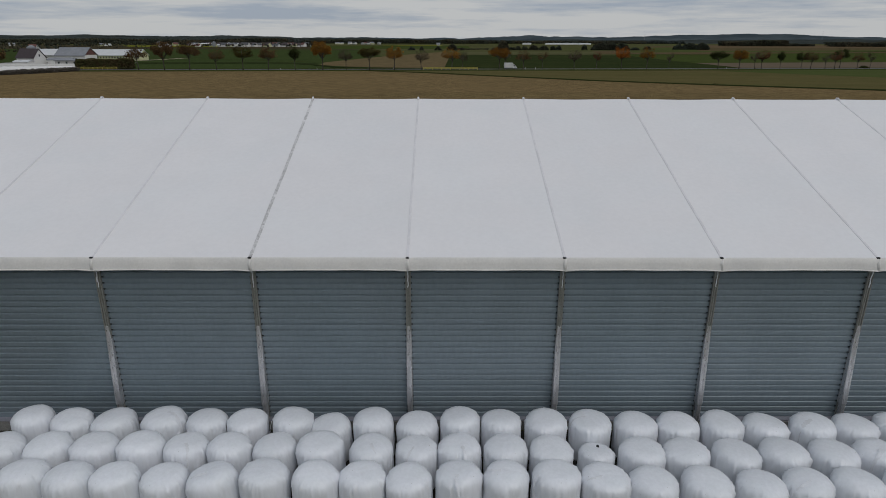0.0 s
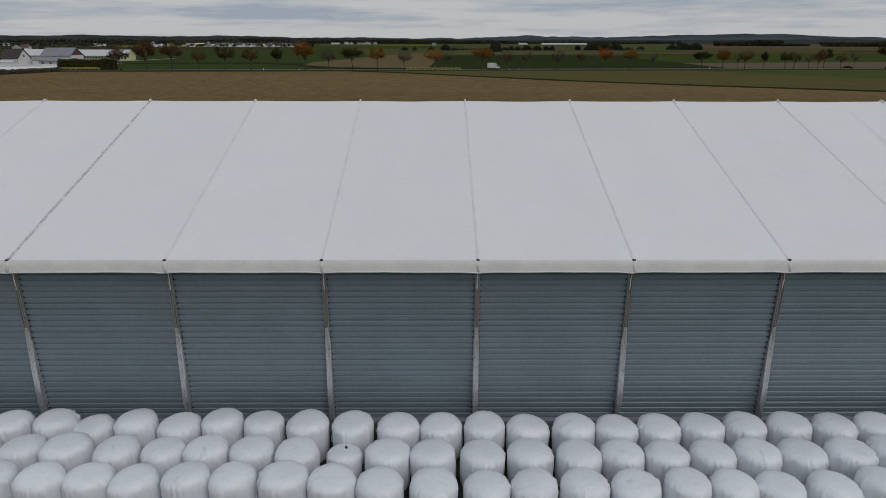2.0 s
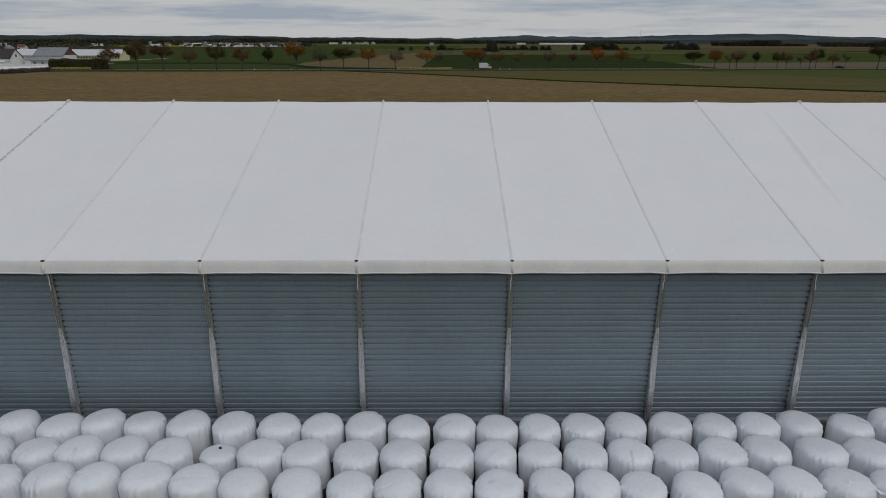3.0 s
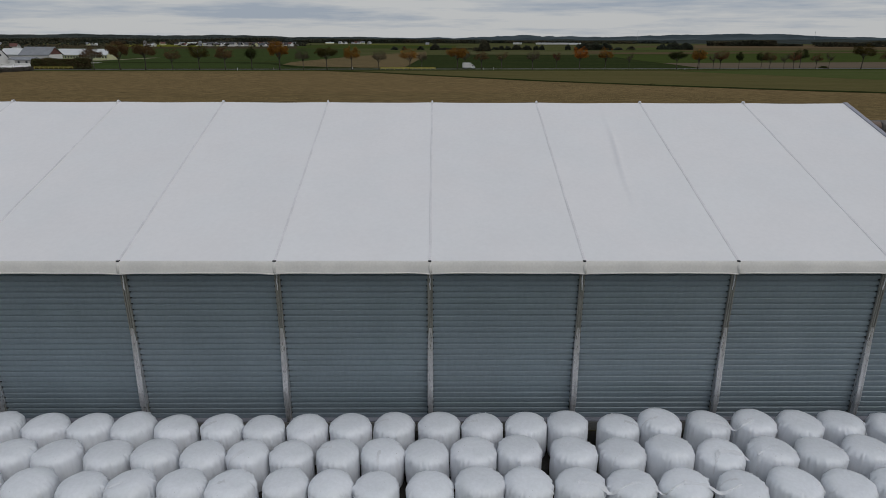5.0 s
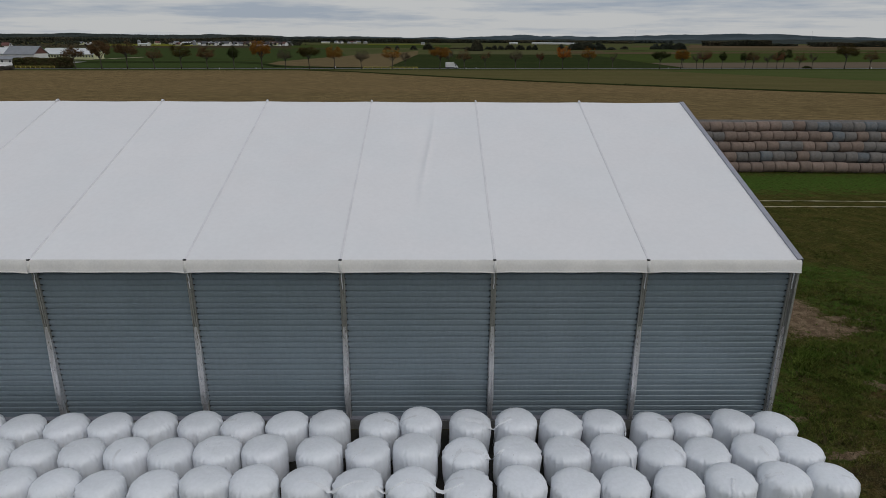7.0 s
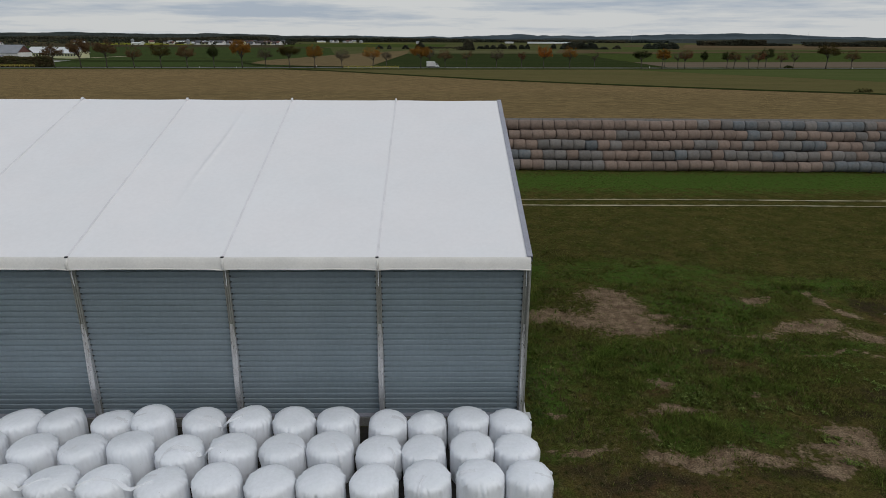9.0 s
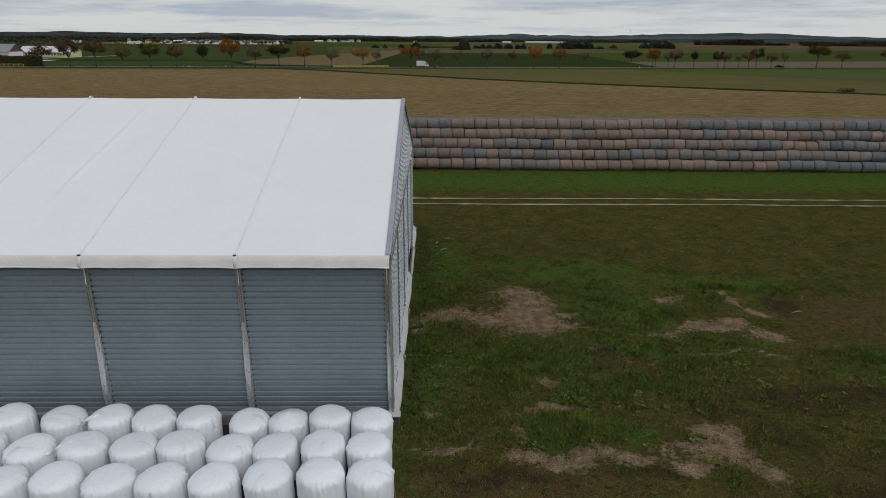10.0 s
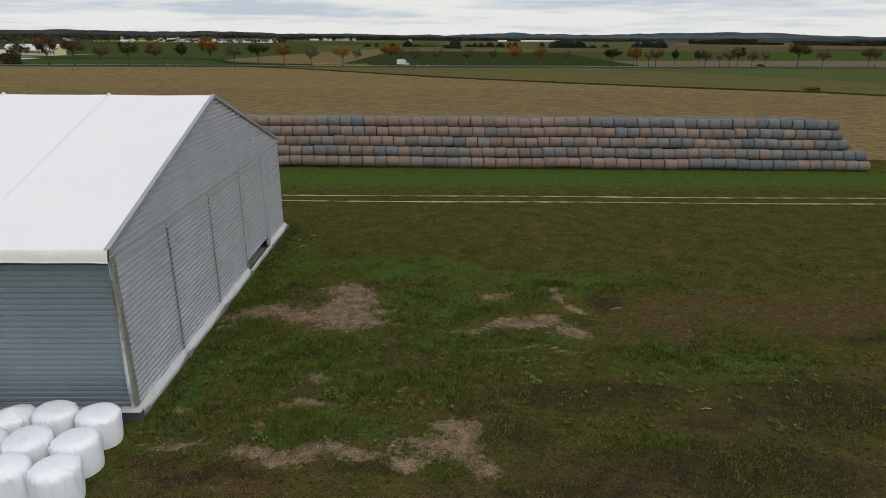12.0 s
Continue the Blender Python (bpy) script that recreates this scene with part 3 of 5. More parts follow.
def ribbed_sheet(name, place, lo, hi, z0, z1, mat, deep=0.045, flat=0.126, groove=0.046):
    """place(u, depth, z) gives the point; lo(z) and hi(z) the two ends of each rib."""
    rows = [[place(lo(z), d, z), place(hi(z), d, z)] for z, d in rib_profile(z0, z1, deep, flat, groove)]
    return Build().sheet(rows).mesh(name, mat)


def roof_y(z):
    return (z - EAVE) / SLOPE


def roof_sheet(u0, u1, back=False, crease=False, seed=0):
    """One bay of roof fabric, sagging a little between the rafters."""
    nu, nv = (90, 40) if crease else (34, 26)
    rng = random.Random(seed)
    ph = rng.uniform(0, 6)
    grid = []
    for j in range(nv + 1):
        v = j / nv
        row = []
        for i in range(nu + 1):
            u = i / nu
            y, z = v * WIDE / 2, EAVE + v * (RIDGE - EAVE)
            z -= 0.045 * math.sin(math.pi * u) ** 1.2 * (0.5 + 0.5 * math.sin(math.pi * min(v * 1.3, 1)))
            z += 0.006 * math.sin(9 * u + 2.2 * v + ph) * math.sin(math.pi * u)
            if crease:
                c = 0.455 + 0.165 * v + 0.008 * math.sin(v * 11)
                z += 0.07 * math.exp(-((u - c) / 0.022) ** 2) * math.exp(-((v - 0.58) / 0.24) ** 2) - 0.035 * math.exp(-((u - c + 0.05) / 0.05) ** 2) * math.exp(-((v - 0.6) / 0.26) ** 2)
            row.append((u0 + u * (u1 - u0), WIDE - y if back else y, z))
        grid.append(row if not back else row[::-1])
    return Build().sheet(grid).mesh("roof_sheet", PVC, True)


def slope_strip(name, x, half, lift, mat, back=False, wobble=0.0):
    """A raised strip along a rafter, from eave to ridge."""
    b = Build()
    rows = []
    n = 24
    for i in range(n + 1):
        v = i / n
        y, z = v * WIDE / 2, EAVE + v * (RIDGE - EAVE)
        dx = wobble * math.sin(v * 17)
        Y = WIDE - y if back else y
        rows.append([(x - half + dx, Y, z - 0.01), (x - half * 0.8 + dx, Y, z + lift), (x + half * 0.8 + dx, Y, z + lift), (x + half + dx, Y, z - 0.01)])
    b.sheet(rows if not back else [r[::-1] for r in rows])
    return b.mesh(name, mat)


# black pieces stand in for the dark voids where the grooves end
GROOVE_END = Build().box(0, 0.035, -0.03, 0.03, 0, 0.055).mesh("rib_stop", DARK)
SLOT = Build().box(0, 0.016, -0.05, 0.05, -0.018, 0.018).mesh("edge_slot", DARK)


def build_hall():
    hall = tagged(empty("storage_hall"), "long white fabric-roofed storage hall with grey ribbed steel walls", "storage hall")
    left = -BAY * BAYS
    for k in range(BAYS):
        x1, x0 = -BAY * k, -BAY * (k + 1)
        part("roof_sheet", roof_sheet(x0, x1, False, k == 2, k), hall, "creased white roof fabric" if k == 2 else "")
        part("roof_sheet", roof_sheet(x0, x1, True, False, k + 40), hall)
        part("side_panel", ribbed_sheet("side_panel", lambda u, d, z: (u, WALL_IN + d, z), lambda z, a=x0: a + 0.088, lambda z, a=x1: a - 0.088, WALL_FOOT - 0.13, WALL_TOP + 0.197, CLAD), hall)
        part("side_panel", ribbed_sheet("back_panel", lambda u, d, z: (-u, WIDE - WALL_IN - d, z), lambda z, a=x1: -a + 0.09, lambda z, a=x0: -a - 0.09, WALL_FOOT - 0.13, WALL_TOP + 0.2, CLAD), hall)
        # valance that hangs from the eave, gathered at the posts
        rng = random.Random(k + 7)
        rows = []
        drop = [0, 0.06, 0.2, 0.34, 0.385]
        for j, dz in enumerate(drop):
            row = []
            for i in range(25):
                u = i / 24
                near = math.exp(-(min(u, 1 - u) / 0.035) ** 2)
                out = (0.02, -0.03, -0.06, -0.09, -0.095)[j] - 0.03 * near + 0.012 * math.sin(u * 19 + k) * (j / 4)
                row.append((x0 + u * BAY, out, EAVE + 0.012 - dz - 0.018 * near * (j > 2) + (0.006 * math.sin(u * 7 + k * 2) + rng.uniform(-0.003, 0.003)) * (j > 2)))
            rows.append(row)
        flap = Build().sheet(rows[::-1])
        flap.sheet([[(p[0], p[1] + 0.012, p[2]) for p in r] for r in rows])
        part("valance", flap.mesh("valance", FLAP, True), hall, "cream white fabric valance under the eave")
        hem = Build().tube([(x0 + BAY * i / 10, -0.098 + 0.012 * math.sin(i * 1.9 + k) - (0.03 if i in (0, 10) else 0), EAVE - 0.366 - (0.018 if i in (0, 10) else 0) + 0.006 * math.sin(i * 0.7 + k * 2)) for i in range(11)], [0.024] * 11, 6)
        part("hem", hem.mesh("hem", FLAP, True), hall, "rolled hem of the valance")
        sill = Build().box(x0 + 0.02, x1 - 0.02, -0.02, 0.24, WALL_FOOT - 0.17, WALL_FOOT - 0.13)
        part("sill_rail", sill.mesh("sill_rail", EDGE), hall, "pale metal rail at the foot of the wall")
    for k in range(BAYS + 1):
        x = -BAY * k
        dirty = k == 9
        if 0 < k < BAYS:
            part("roof_seam", slope_strip("roof_seam", x, 0.062 if dirty else 0.045, 0.016, SEAM_DIRTY if dirty else SEAM, wobble=0.004), hall, "dirt-streaked roof seam" if dirty else "")
            part("roof_seam", slope_strip("roof_seam", x, 0.06, 0.016, SEAM, True), hall)
            part("seam_cap", Build().box(x - 0.055, x + 0.045, -0.03, 0.03, EAVE - 0.01, EAVE + 0.032).mesh("seam_cap", DARK), hall, "small dark end cap of a roof seam")
            bump = Build().tube([(x, WIDE / 2 - 0.16, RIDGE - 0.02), (x, WIDE / 2 - 0.05, RIDGE + 0.05), (x, WIDE / 2 + 0.05, RIDGE + 0.05), (x, WIDE / 2 + 0.16, RIDGE - 0.02)], [0.03, 0.045, 0.045, 0.03], 8)
            part("ridge_cap", bump.mesh("ridge_cap", PVC, True), hall)
            gather = Build().tube([(x + 0.03, -0.035, EAVE - 0.02), (x + 0.0, -0.075, EAVE - 0.16), (x + 0.01, -0.10, EAVE - 0.37)], [0.03, 0.06, 0.05], 8)
            part("valance_knot", gather.mesh("valance_knot", FLAP, True), hall, "gathered fabric knot over a post")
        for y in (0.0, WIDE):
            s = -1 if y == 0 else 1
            px = min(x, -0.1) if k == 0 else (max(x, left + 0.1) if k == BAYS else x)
            at = lambda d0, d1: sorted((d0, d1)) if s < 0 else sorted((WIDE - d0, WIDE - d1))
            b = Build()
            b.box(px - 0.085, px + 0.085, *at(0.155, 0.32), 0.1, WALL_TOP + 0.1)
            b.box(px - 0.085, px - 0.052, *at(0.115, 0.156), 0.1, WALL_TOP + 0.1)
            b.box(px + 0.052, px + 0.085, *at(0.115, 0.156), 0.1, WALL_TOP + 0.1)
            b.box(px - 0.022, px + 0.022, *at(0.125, 0.156), 0.1, WALL_TOP + 0.1)
            post = part("wall_post", b.mesh("wall_post", POST), hall, "weathered aluminium wall post")
            if s < 0:
                groove_ends = Build()
                for e in (-1, 1):
                    for n in range(27):
                        zs = WALL_TOP + 0.197 - 0.133 - 0.21 * n
                        groove_ends.box(*sorted((px + e * 0.086, px + e * 0.125)), WALL_IN - 0.012, WALL_IN + 0.05, zs - 0.034, zs + 0.010)
                tagged(part("rib_stop_strip", groove_ends.mesh("rib_stop_strip", DARK), post, "row of black pieces in the ends of the sheet's grooves"), kind="stuff")
                hw, cx = (0.062, px + 0.015) if k == 0 else (0.086, px)
                c = Build()
                # the cover starts flush on the post and leans out towards its foot
                c.sheet([[(cx - hw * a, 0.2, z), (cx - hw * a, y, z), (cx - hw * a * 0.80, y - 0.018, z), (cx - hw * a * 0.30, y - 0.022, z), (cx - hw * a * 0.22, y - 0.006, z), (cx + hw * a * 0.22, y - 0.006, z), (cx + hw * a * 0.30, y - 0.022, z), (cx + hw * a * 0.80, y - 0.018, z), (cx + hw * a, y, z), (cx + hw * a, 0.2, z)]
                         for z, a, y in ((3.95, 0.50, 0.124), (3.70, 0.80, 0.118), (3.45, 1.0, 0.110), (2.9, 1.10, 0.075), (2.2, 1.16, 0.03), (1.5, 1.16, -0.01), (1.05, 1.14, -0.03), (0.98, 0.94, -0.02), (0.4, 0.9, -0.02))][::-1])
                part("post_cover", c.mesh("post_cover", SLEEVE, False), post, "bright galvanised cover on the post")
                f = Build()
                zz = 5.93
                rng = random.Random(k + 90)
                rows = []
                for i in range(9):
                    wv = rng.uniform(-0.02, 0.02)
                    rows.append([(px - 0.018 + wv, 0.10, zz - i * 0.075), (px + 0.0 + wv, 0.08 - rng.uniform(0, 0.02), zz - i * 0.075), (px + 0.016 + wv * 0.5, 0.10, zz - i * 0.075)])
                f.sheet(rows)
                part("film_scrap", f.mesh("film_scrap", CLEAR, True), post, "scrap of clear film taped to the post")
    # concrete foot along the long walls
    for y0, y1 in ((-0.05, 0.32), (WIDE - 0.32, WIDE + 0.05)):
        part("plinth", Build().box(left, 0, y0, y1, -0.1, WALL_FOOT - 0.18).mesh("plinth", PLINTH), hall, "grey concrete foot of the wall")
    # gable ends, clad in the lightened copy of the side sheeting
    edges = [0.0] + END_POSTS + [WIDE]
    for end, gx, s in (("right", 0.0, 1), ("left", left, -1)):
        place = (lambda u, d, z: (gx - d, u, z)) if s > 0 else (lambda u, d, z: (gx + d, WIDE - u, z))
        mat = CLAD_LIT
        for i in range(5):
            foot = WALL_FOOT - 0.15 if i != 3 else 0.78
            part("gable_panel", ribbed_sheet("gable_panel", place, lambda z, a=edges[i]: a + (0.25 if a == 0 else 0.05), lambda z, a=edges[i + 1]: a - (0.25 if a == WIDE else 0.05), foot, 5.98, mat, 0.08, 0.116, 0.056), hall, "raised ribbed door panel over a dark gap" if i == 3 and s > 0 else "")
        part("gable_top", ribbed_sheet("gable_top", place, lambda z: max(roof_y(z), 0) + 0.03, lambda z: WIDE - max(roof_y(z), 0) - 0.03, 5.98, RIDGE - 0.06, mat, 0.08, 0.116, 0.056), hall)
        for i, y in enumerate(END_POSTS):
            Y = y if s > 0 else WIDE - y
            w = 0.26 if i == 3 else 0.06
            b = Build().box(gx - 0.04, gx + (0.10 if i == 3 else 0.035) if s > 0 else gx + 0.04, Y - w, Y + w, 0.32, 6.0)
            if s < 0:
                b.box(gx - 0.035, gx, Y - w, Y + w, 0.32, 6.0)
            p = part("gable_post", b.mesh("gable_post", CLAD_LIT if i == 3 else GABLE_POST), hall, "screwed upright profile in the gable wall")
            if s > 0:
                for j in range(27):
                    part("rib_stop", GROOVE_END, p, m=pose(gx + 0.02, Y - w - 0.025, 0.46 + j * 0.210))
        if s > 0:
            part("gable_rail", Build().box(gx - 0.02, gx + 0.012, 0.3, WIDE - 0.3, 5.80, 6.05).mesh("gable_rail", CLAD_LIT), hall, "flat grey band across the gable")
        # profile along the roof's edge
        for back in (False, True):
            b = Build()
            rows = []
            for i in range(2):
                y, z = i * WIDE / 2, EAVE + i * (RIDGE - EAVE)
                Y = WIDE - y if back else y
                a, c = (gx - 0.12 * s, gx + 0.06 * s)
                rows.append([(a, Y, z + 0.0), (a, Y, z + 0.045), (c, Y, z + 0.045), (c, Y, z - 0.13), (gx + 0.02 * s, Y, z - 0.13)])
            b.sheet(rows)
            part("rake_profile", b.mesh("rake_profile", EDGE), hall, "grey metal profile along the roof edge")
            if s > 0 and back:
                for j in range(46):
                    v = (j + 0.5) / 46
                    part("edge_slot", SLOT, hall, m=pose(gx + 0.055, WIDE - v * WIDE / 2, EAVE + v * (RIDGE - EAVE) - 0.07))
        # ledge with a pale sheet draped over it
        part("plinth", Build().box(*sorted((gx + 0.02 * s, gx + 0.20 * s)), 0.05, WIDE - 0.05, -0.1, 0.20).mesh("plinth", PLINTH), hall, "dark concrete ledge under the gable wall")
        if s > 0:
            for i in range(5):
                y0, y1 = edges[i] - (0.06 if i == 0 else 0), edges[i + 1] + (0.12 if i == 4 else 0)
                rows = []
                top = WALL_FOOT - 0.1 if i != 3 else 0.27
                for t, dx, dz in ((0, 0.005, top), (1, 0.04, top - 0.02), (2, 0.20, 0.27), (3, 0.235, 0.25), (4, 0.24, 0.13)):
                    if i == 3 and t < 2:
                        dx, dz = 0.13 + 0.02 * t, 0.29
                    row = []
                    for j in range(13):
                        y = y0 + (y1 - y0) * j / 12
                        bulge = 0.62 + 0.42 * math.sin(math.pi * j / 12) ** 0.6 if t > 1 and i != 3 else 1.0
                        row.append((gx + dx * bulge + 0.015 * math.sin(y * 3.1 + t), y, dz + 0.012 * math.sin(y * 5 + t * 2) * (t > 0)))
                    rows.append(row)
                b = Build().sheet([r[::-1] for r in rows])
                part("skirt_sheet", b.mesh("skirt_sheet", SKIRT, False), hall, "pale sheet draped over the ledge of the gable")
                foot = Build().box(gx + 0.14, gx + 0.27, edges[i + 1] - 0.1, edges[i + 1] + 0.12, -0.05, 0.235, 0.02)
                part("ledge_block", foot.mesh("ledge_block", PLINTH), hall)
            part("corner_block", Build().box(gx - 0.45, gx + 0.24, -0.22, 0.1, -0.05, 0.42, 0.02).mesh("corner_block", DARK_CONCRETE), hall, "dark concrete block under the corner post")
            part("corner_sheet", Build().box(gx - 0.5, gx + 0.28, -0.26, 0.12, 0.422, 0.455, 0.015).mesh("corner_sheet", SKIRT), hall, "pale sheet over the corner block")
            # corner post, seen on both faces
            b = Build().box(gx - 0.03, gx + 0.030, 0.03, 0.31, 0.44, 6.12)
            b.box(gx + 0.030, gx + 0.044, 0.03, 0.06, 0.44, 6.12)
            b.box(gx + 0.030, gx + 0.044, 0.27, 0.31, 0.44, 6.12)
            cp = part("corner_post", b.mesh("corner_post", POST), hall, "weathered corner post with bolts")
            for y, z in ((0.12, 5.86), (0.15, 5.6), (0.13, 5.1), (0.12, 4.62), (0.13, 4.38)):
                part("bolt", Build().tube([(gx + 0.028, y, z), (gx + 0.058, y, z)], [0.024, 0.02], 6).mesh("bolt", SLEEVE), cp, "bright bolt head")
    # dark earth floor inside
    part("floor_slab", Build().box(left + 0.2, -0.2, 0.2, WIDE - 0.2, -0.05, 0.06).mesh("floor_slab", PLINTH), hall)
    return hall


build_hall()

# ---------------------------------------------------------------- wrapped silage bales in three rows along the wall
ROW_1 = [(-52.11, 1.60), (-50.84, 1.53), (-49.46, 1.47), (-47.88, 1.57), (-46.53, 1.48), (-45.21, 1.44), (-43.77, 1.52), (-42.45, 1.31), (-41.08, 1.52), (-39.69, 1.37), (-38.31, 1.52), (-36.97, 1.43),
         (-35.56, 1.45), (-34.08, 1.36), (-32.60, 1.34), (-31.18, 1.25), (-29.76, 1.32), (-28.36, 1.25), (-26.82, 1.33), (-25.46, 1.26), (-24.05, 1.26), (-22.60, 1.28), (-21.18, 1.30), (-19.67, 1.29),
         (-18.27, 1.31), (-16.81, 1.26), (-15.43, 1.34), (-13.77, 1.25), (-12.41, 1.47), (-10.81, 1.33), (-9.29, 1.37), (-7.79, 1.37), (-6.32, 1.36), (-4.72, 1.22), (-3.37, 1.18), (-2.03, 1.34), (-0.63, 1.22)]
ROW_2 = [(-52.16, 1.58), (-50.81, 1.52), (-49.44, 1.53), (-48.03, 1.59), (-46.68, 1.49), (-45.30, 1.55), (-43.99, 1.45), (-42.57, 1.53), (-41.03, 1.51), (-39.67, 1.38), (-38.34, 1.42), (-36.96, 1.42),
         (-35.60, 1.38), (-34.21, 1.05), (-32.83, 1.33), (-31.42, 1.25), (-29.93, 1.21), (-28.44, 1.30), (-26.97, 1.26), (-25.57, 1.29), (-24.25, 1.25), (-22.83, 1.26), (-21.46, 1.28), (-20.07, 1.27),
         (-18.65, 1.33), (-17.22, 1.31), (-15.53, 1.32), (-13.99, 1.27), (-12.54, 1.40), (-10.99, 1.24), (-9.42, 1.34), (-7.81, 1.25), (-6.38, 1.33), (-4.84, 1.22), (-3.42, 1.20), (-1.97, 1.34), (-0.57, 1.23)]
ROW_3 = [(-52.05, 1.62), (-50.71, 1.65), (-49.35, 1.63), (-48.00, 1.59), (-46.70, 1.51), (-45.28, 1.57), (-43.91, 1.65), (-42.46, 1.66), (-41.14, 1.56), (-39.80, 1.52), (-38.43, 1.54), (-37.10, 1.58),
         (-35.70, 1.56), (-34.29, 1.46), (-32.91, 1.40), (-31.40, 1.36), (-29.88, 1.29), (-28.51, 1.31), (-27.10, 1.30), (-25.61, 1.27), (-24.16, 1.27), (-22.82, 1.28), (-21.48, 1.20), (-19.98, 1.23),
         (-18.57, 1.32), (-17.13, 1.34), (-15.64, 1.27), (-14.13, 1.23), (-12.60, 1.26), (-10.95, 1.19), (-9.42, 1.25), (-7.88, 1.20), (-6.42, 1.23), (-4.87, 1.23), (-3.31, 1.29), (-1.81, 1.40), (-0.40, 1.32)]


def bale_mesh(seed, peak=0.0):
    """A unit bale, one wide and one high: a drum with a soft shoulder, pleats of film under the rim and a drawn-in lid."""
    rng = random.Random(seed)
    ph = [rng.uniform(0, 6.3) for _ in range(10)]
    pleats = [(rng.uniform(0, 6.3), rng.uniform(0.018, 0.05), rng.uniform(0.010, 0.030) * rng.choice((1, 1, -1.1)), rng.uniform(8.0, 11.5)) for _ in range(54)]
    creases = [(rng.uniform(0, 6.3), rng.uniform(0.03, 0.07), rng.uniform(0.003, 0.010), rng.uniform(3.5, 6.5)) for _ in range(7)]
    sides = 120
    tiltx, tilty = rng.uniform(-0.11, 0.11), rng.uniform(-0.11, 0.11)
    power, crown = rng.uniform(2.9, 3.9), rng.uniform(0.29, 0.36)
    line = []
    for q in (0.10, 0.20, 0.32, 0.45, 0.58, 0.69, 0.78, 0.855, 0.915, 0.955, 0.982, 0.996):
        line.append((0.5 * q, 1 - crown + crown * (1 - q ** power) ** (1 / power)))
    line += [(0.5, 1 - crown - 0.06), (0.503, 0.46), (0.502, 0.34), (0.497, 0.2), (0.488, 0.08), (0.475, 0.0)]
    verts, faces = [(0, 0, 1.0 + peak + rng.uniform(-0.01, 0.012))], []
    for ring, (r0, z0) in enumerate(line):
        lid = max(0, 1 - ring / 10)
        for i in range(sides):
            th = 2 * math.pi * i / sides
            lump = 0.022 * math.sin(2 * th + ph[0]) + 0.013 * math.sin(3 * th + ph[1] + z0 * 2) + 0.007 * math.sin(5 * th + ph[8] + z0 * 3)
            wr = 0.0028 * math.sin(17 * th + ph[4] + z0 * 3) * max(0, z0 - 0.15) if ring > 7 else 0
            dz = 0
            for c, w, h, at in pleats:
                d = (th - c + math.pi) % (2 * math.pi) - math.pi
                if abs(d) < 0.2:
                    wr += h * math.exp(-(d / w) ** 2) * math.exp(-((ring - at) / 1.7) ** 2)
            for c, w, h, at in creases:
                d = (th - c - 0.12 * (ring - at) + math.pi) % (2 * math.pi) - math.pi
                dz += h * math.exp(-(d / (w * 4 / (1 + ring * 0.6))) ** 2) * math.exp(-((ring - at) / 2.2) ** 2)
            r = r0 * (1 + lump) + wr
            z = z0 + peak * max(0, 1 - r0 / 0.36) + (tiltx * r * math.cos(th) + tilty * r * math.sin(th)) * lid + dz + 0.003 * lid * math.sin(r * 26 + 2 * th + ph[6])
            verts.append((r * math.cos(th), r * math.sin(th), max(z, 0)))
    for i in range(sides):
        faces.append((0, 1 + i, 1 + (i + 1) % sides))
    for ring in range(len(line) - 1):
        o = 1 + ring * sides
        faces += [(o + i, o + sides + i, o + sides + (i + 1) % sides, o + (i + 1) % sides) for i in range(sides)]
    return mesh_of("silage_bale", verts, faces, FILM, True)


def ribbon(bale, points, width, seed):
    """A torn strip of film along a path given in the world, ragged along its edges, as a part of the bale."""
    rng = random.Random(seed)
    back = bale.matrix_basis.inverted()
    pts = [Vector(p) for p in points]
    rows, n = [], 5
    for k in range(len(pts) - 1):
        p0, p1, p2, p3 = pts[max(k - 1, 0)], pts[k], pts[k + 1], pts[min(k + 2, len(pts) - 1)]
        for i in range(n + (k == len(pts) - 2)):
            t = i / n
            c = 0.5 * (2 * p1 + (p2 - p0) * t + (2 * p0 - 5 * p1 + 4 * p2 - p3) * t * t + (3 * p1 - p0 - 3 * p2 + p3) * t ** 3)
            d = (p2 - p1).normalized()
            out = Vector((c.x - bale.matrix_basis.translation.x, c.y - bale.matrix_basis.translation.y, 0.6)).normalized()
            side = d.cross(out).normalized()
            w = width * rng.uniform(0.5, 1.15) * (1 - 0.6 * (k + t) / (len(pts) - 1))
            rows.append([back @ (c - side * w), back @ (c + out * 0.010 * rng.uniform(0.2, 1.2)), back @ (c + side * w * rng.uniform(0.7, 1.2))])
    part("film_tail", Build().sheet(rows).mesh("film_tail", CLEAR, True), bale, "torn loose ribbon of film")


BALES = [bale_mesh(s) for s in range(20)]
PEAKED = bale_mesh(77, 0.13)
# loose strips: row, place in the row, bearing in degrees, how far it hangs, half width
TAILS = [(2, 13, 195, 0.3, 0.05), (2, 12, 195, 0.35, 0.06), (2, 11, 170, 0.12, 0.05), (0, 13, 185, 0.4, 0.05), (1, 9, -115, 0.3, 0.05), (1, 10, -80, 0.2, 0.06), (1, 8, -70, 0.2, 0.05), (2, 10, -95, 0.5, 0.06),
         (0, 17, 188, 0.45, 0.05), (0, 18, 210, 0.5, 0.09), (0, 22, 190, 0.3, 0.06), (0, 24, 188, 0.6, 0.07), (1, 19, 228, 0.55, 0.09), (1, 21, 170, 0.15, 0.07)]
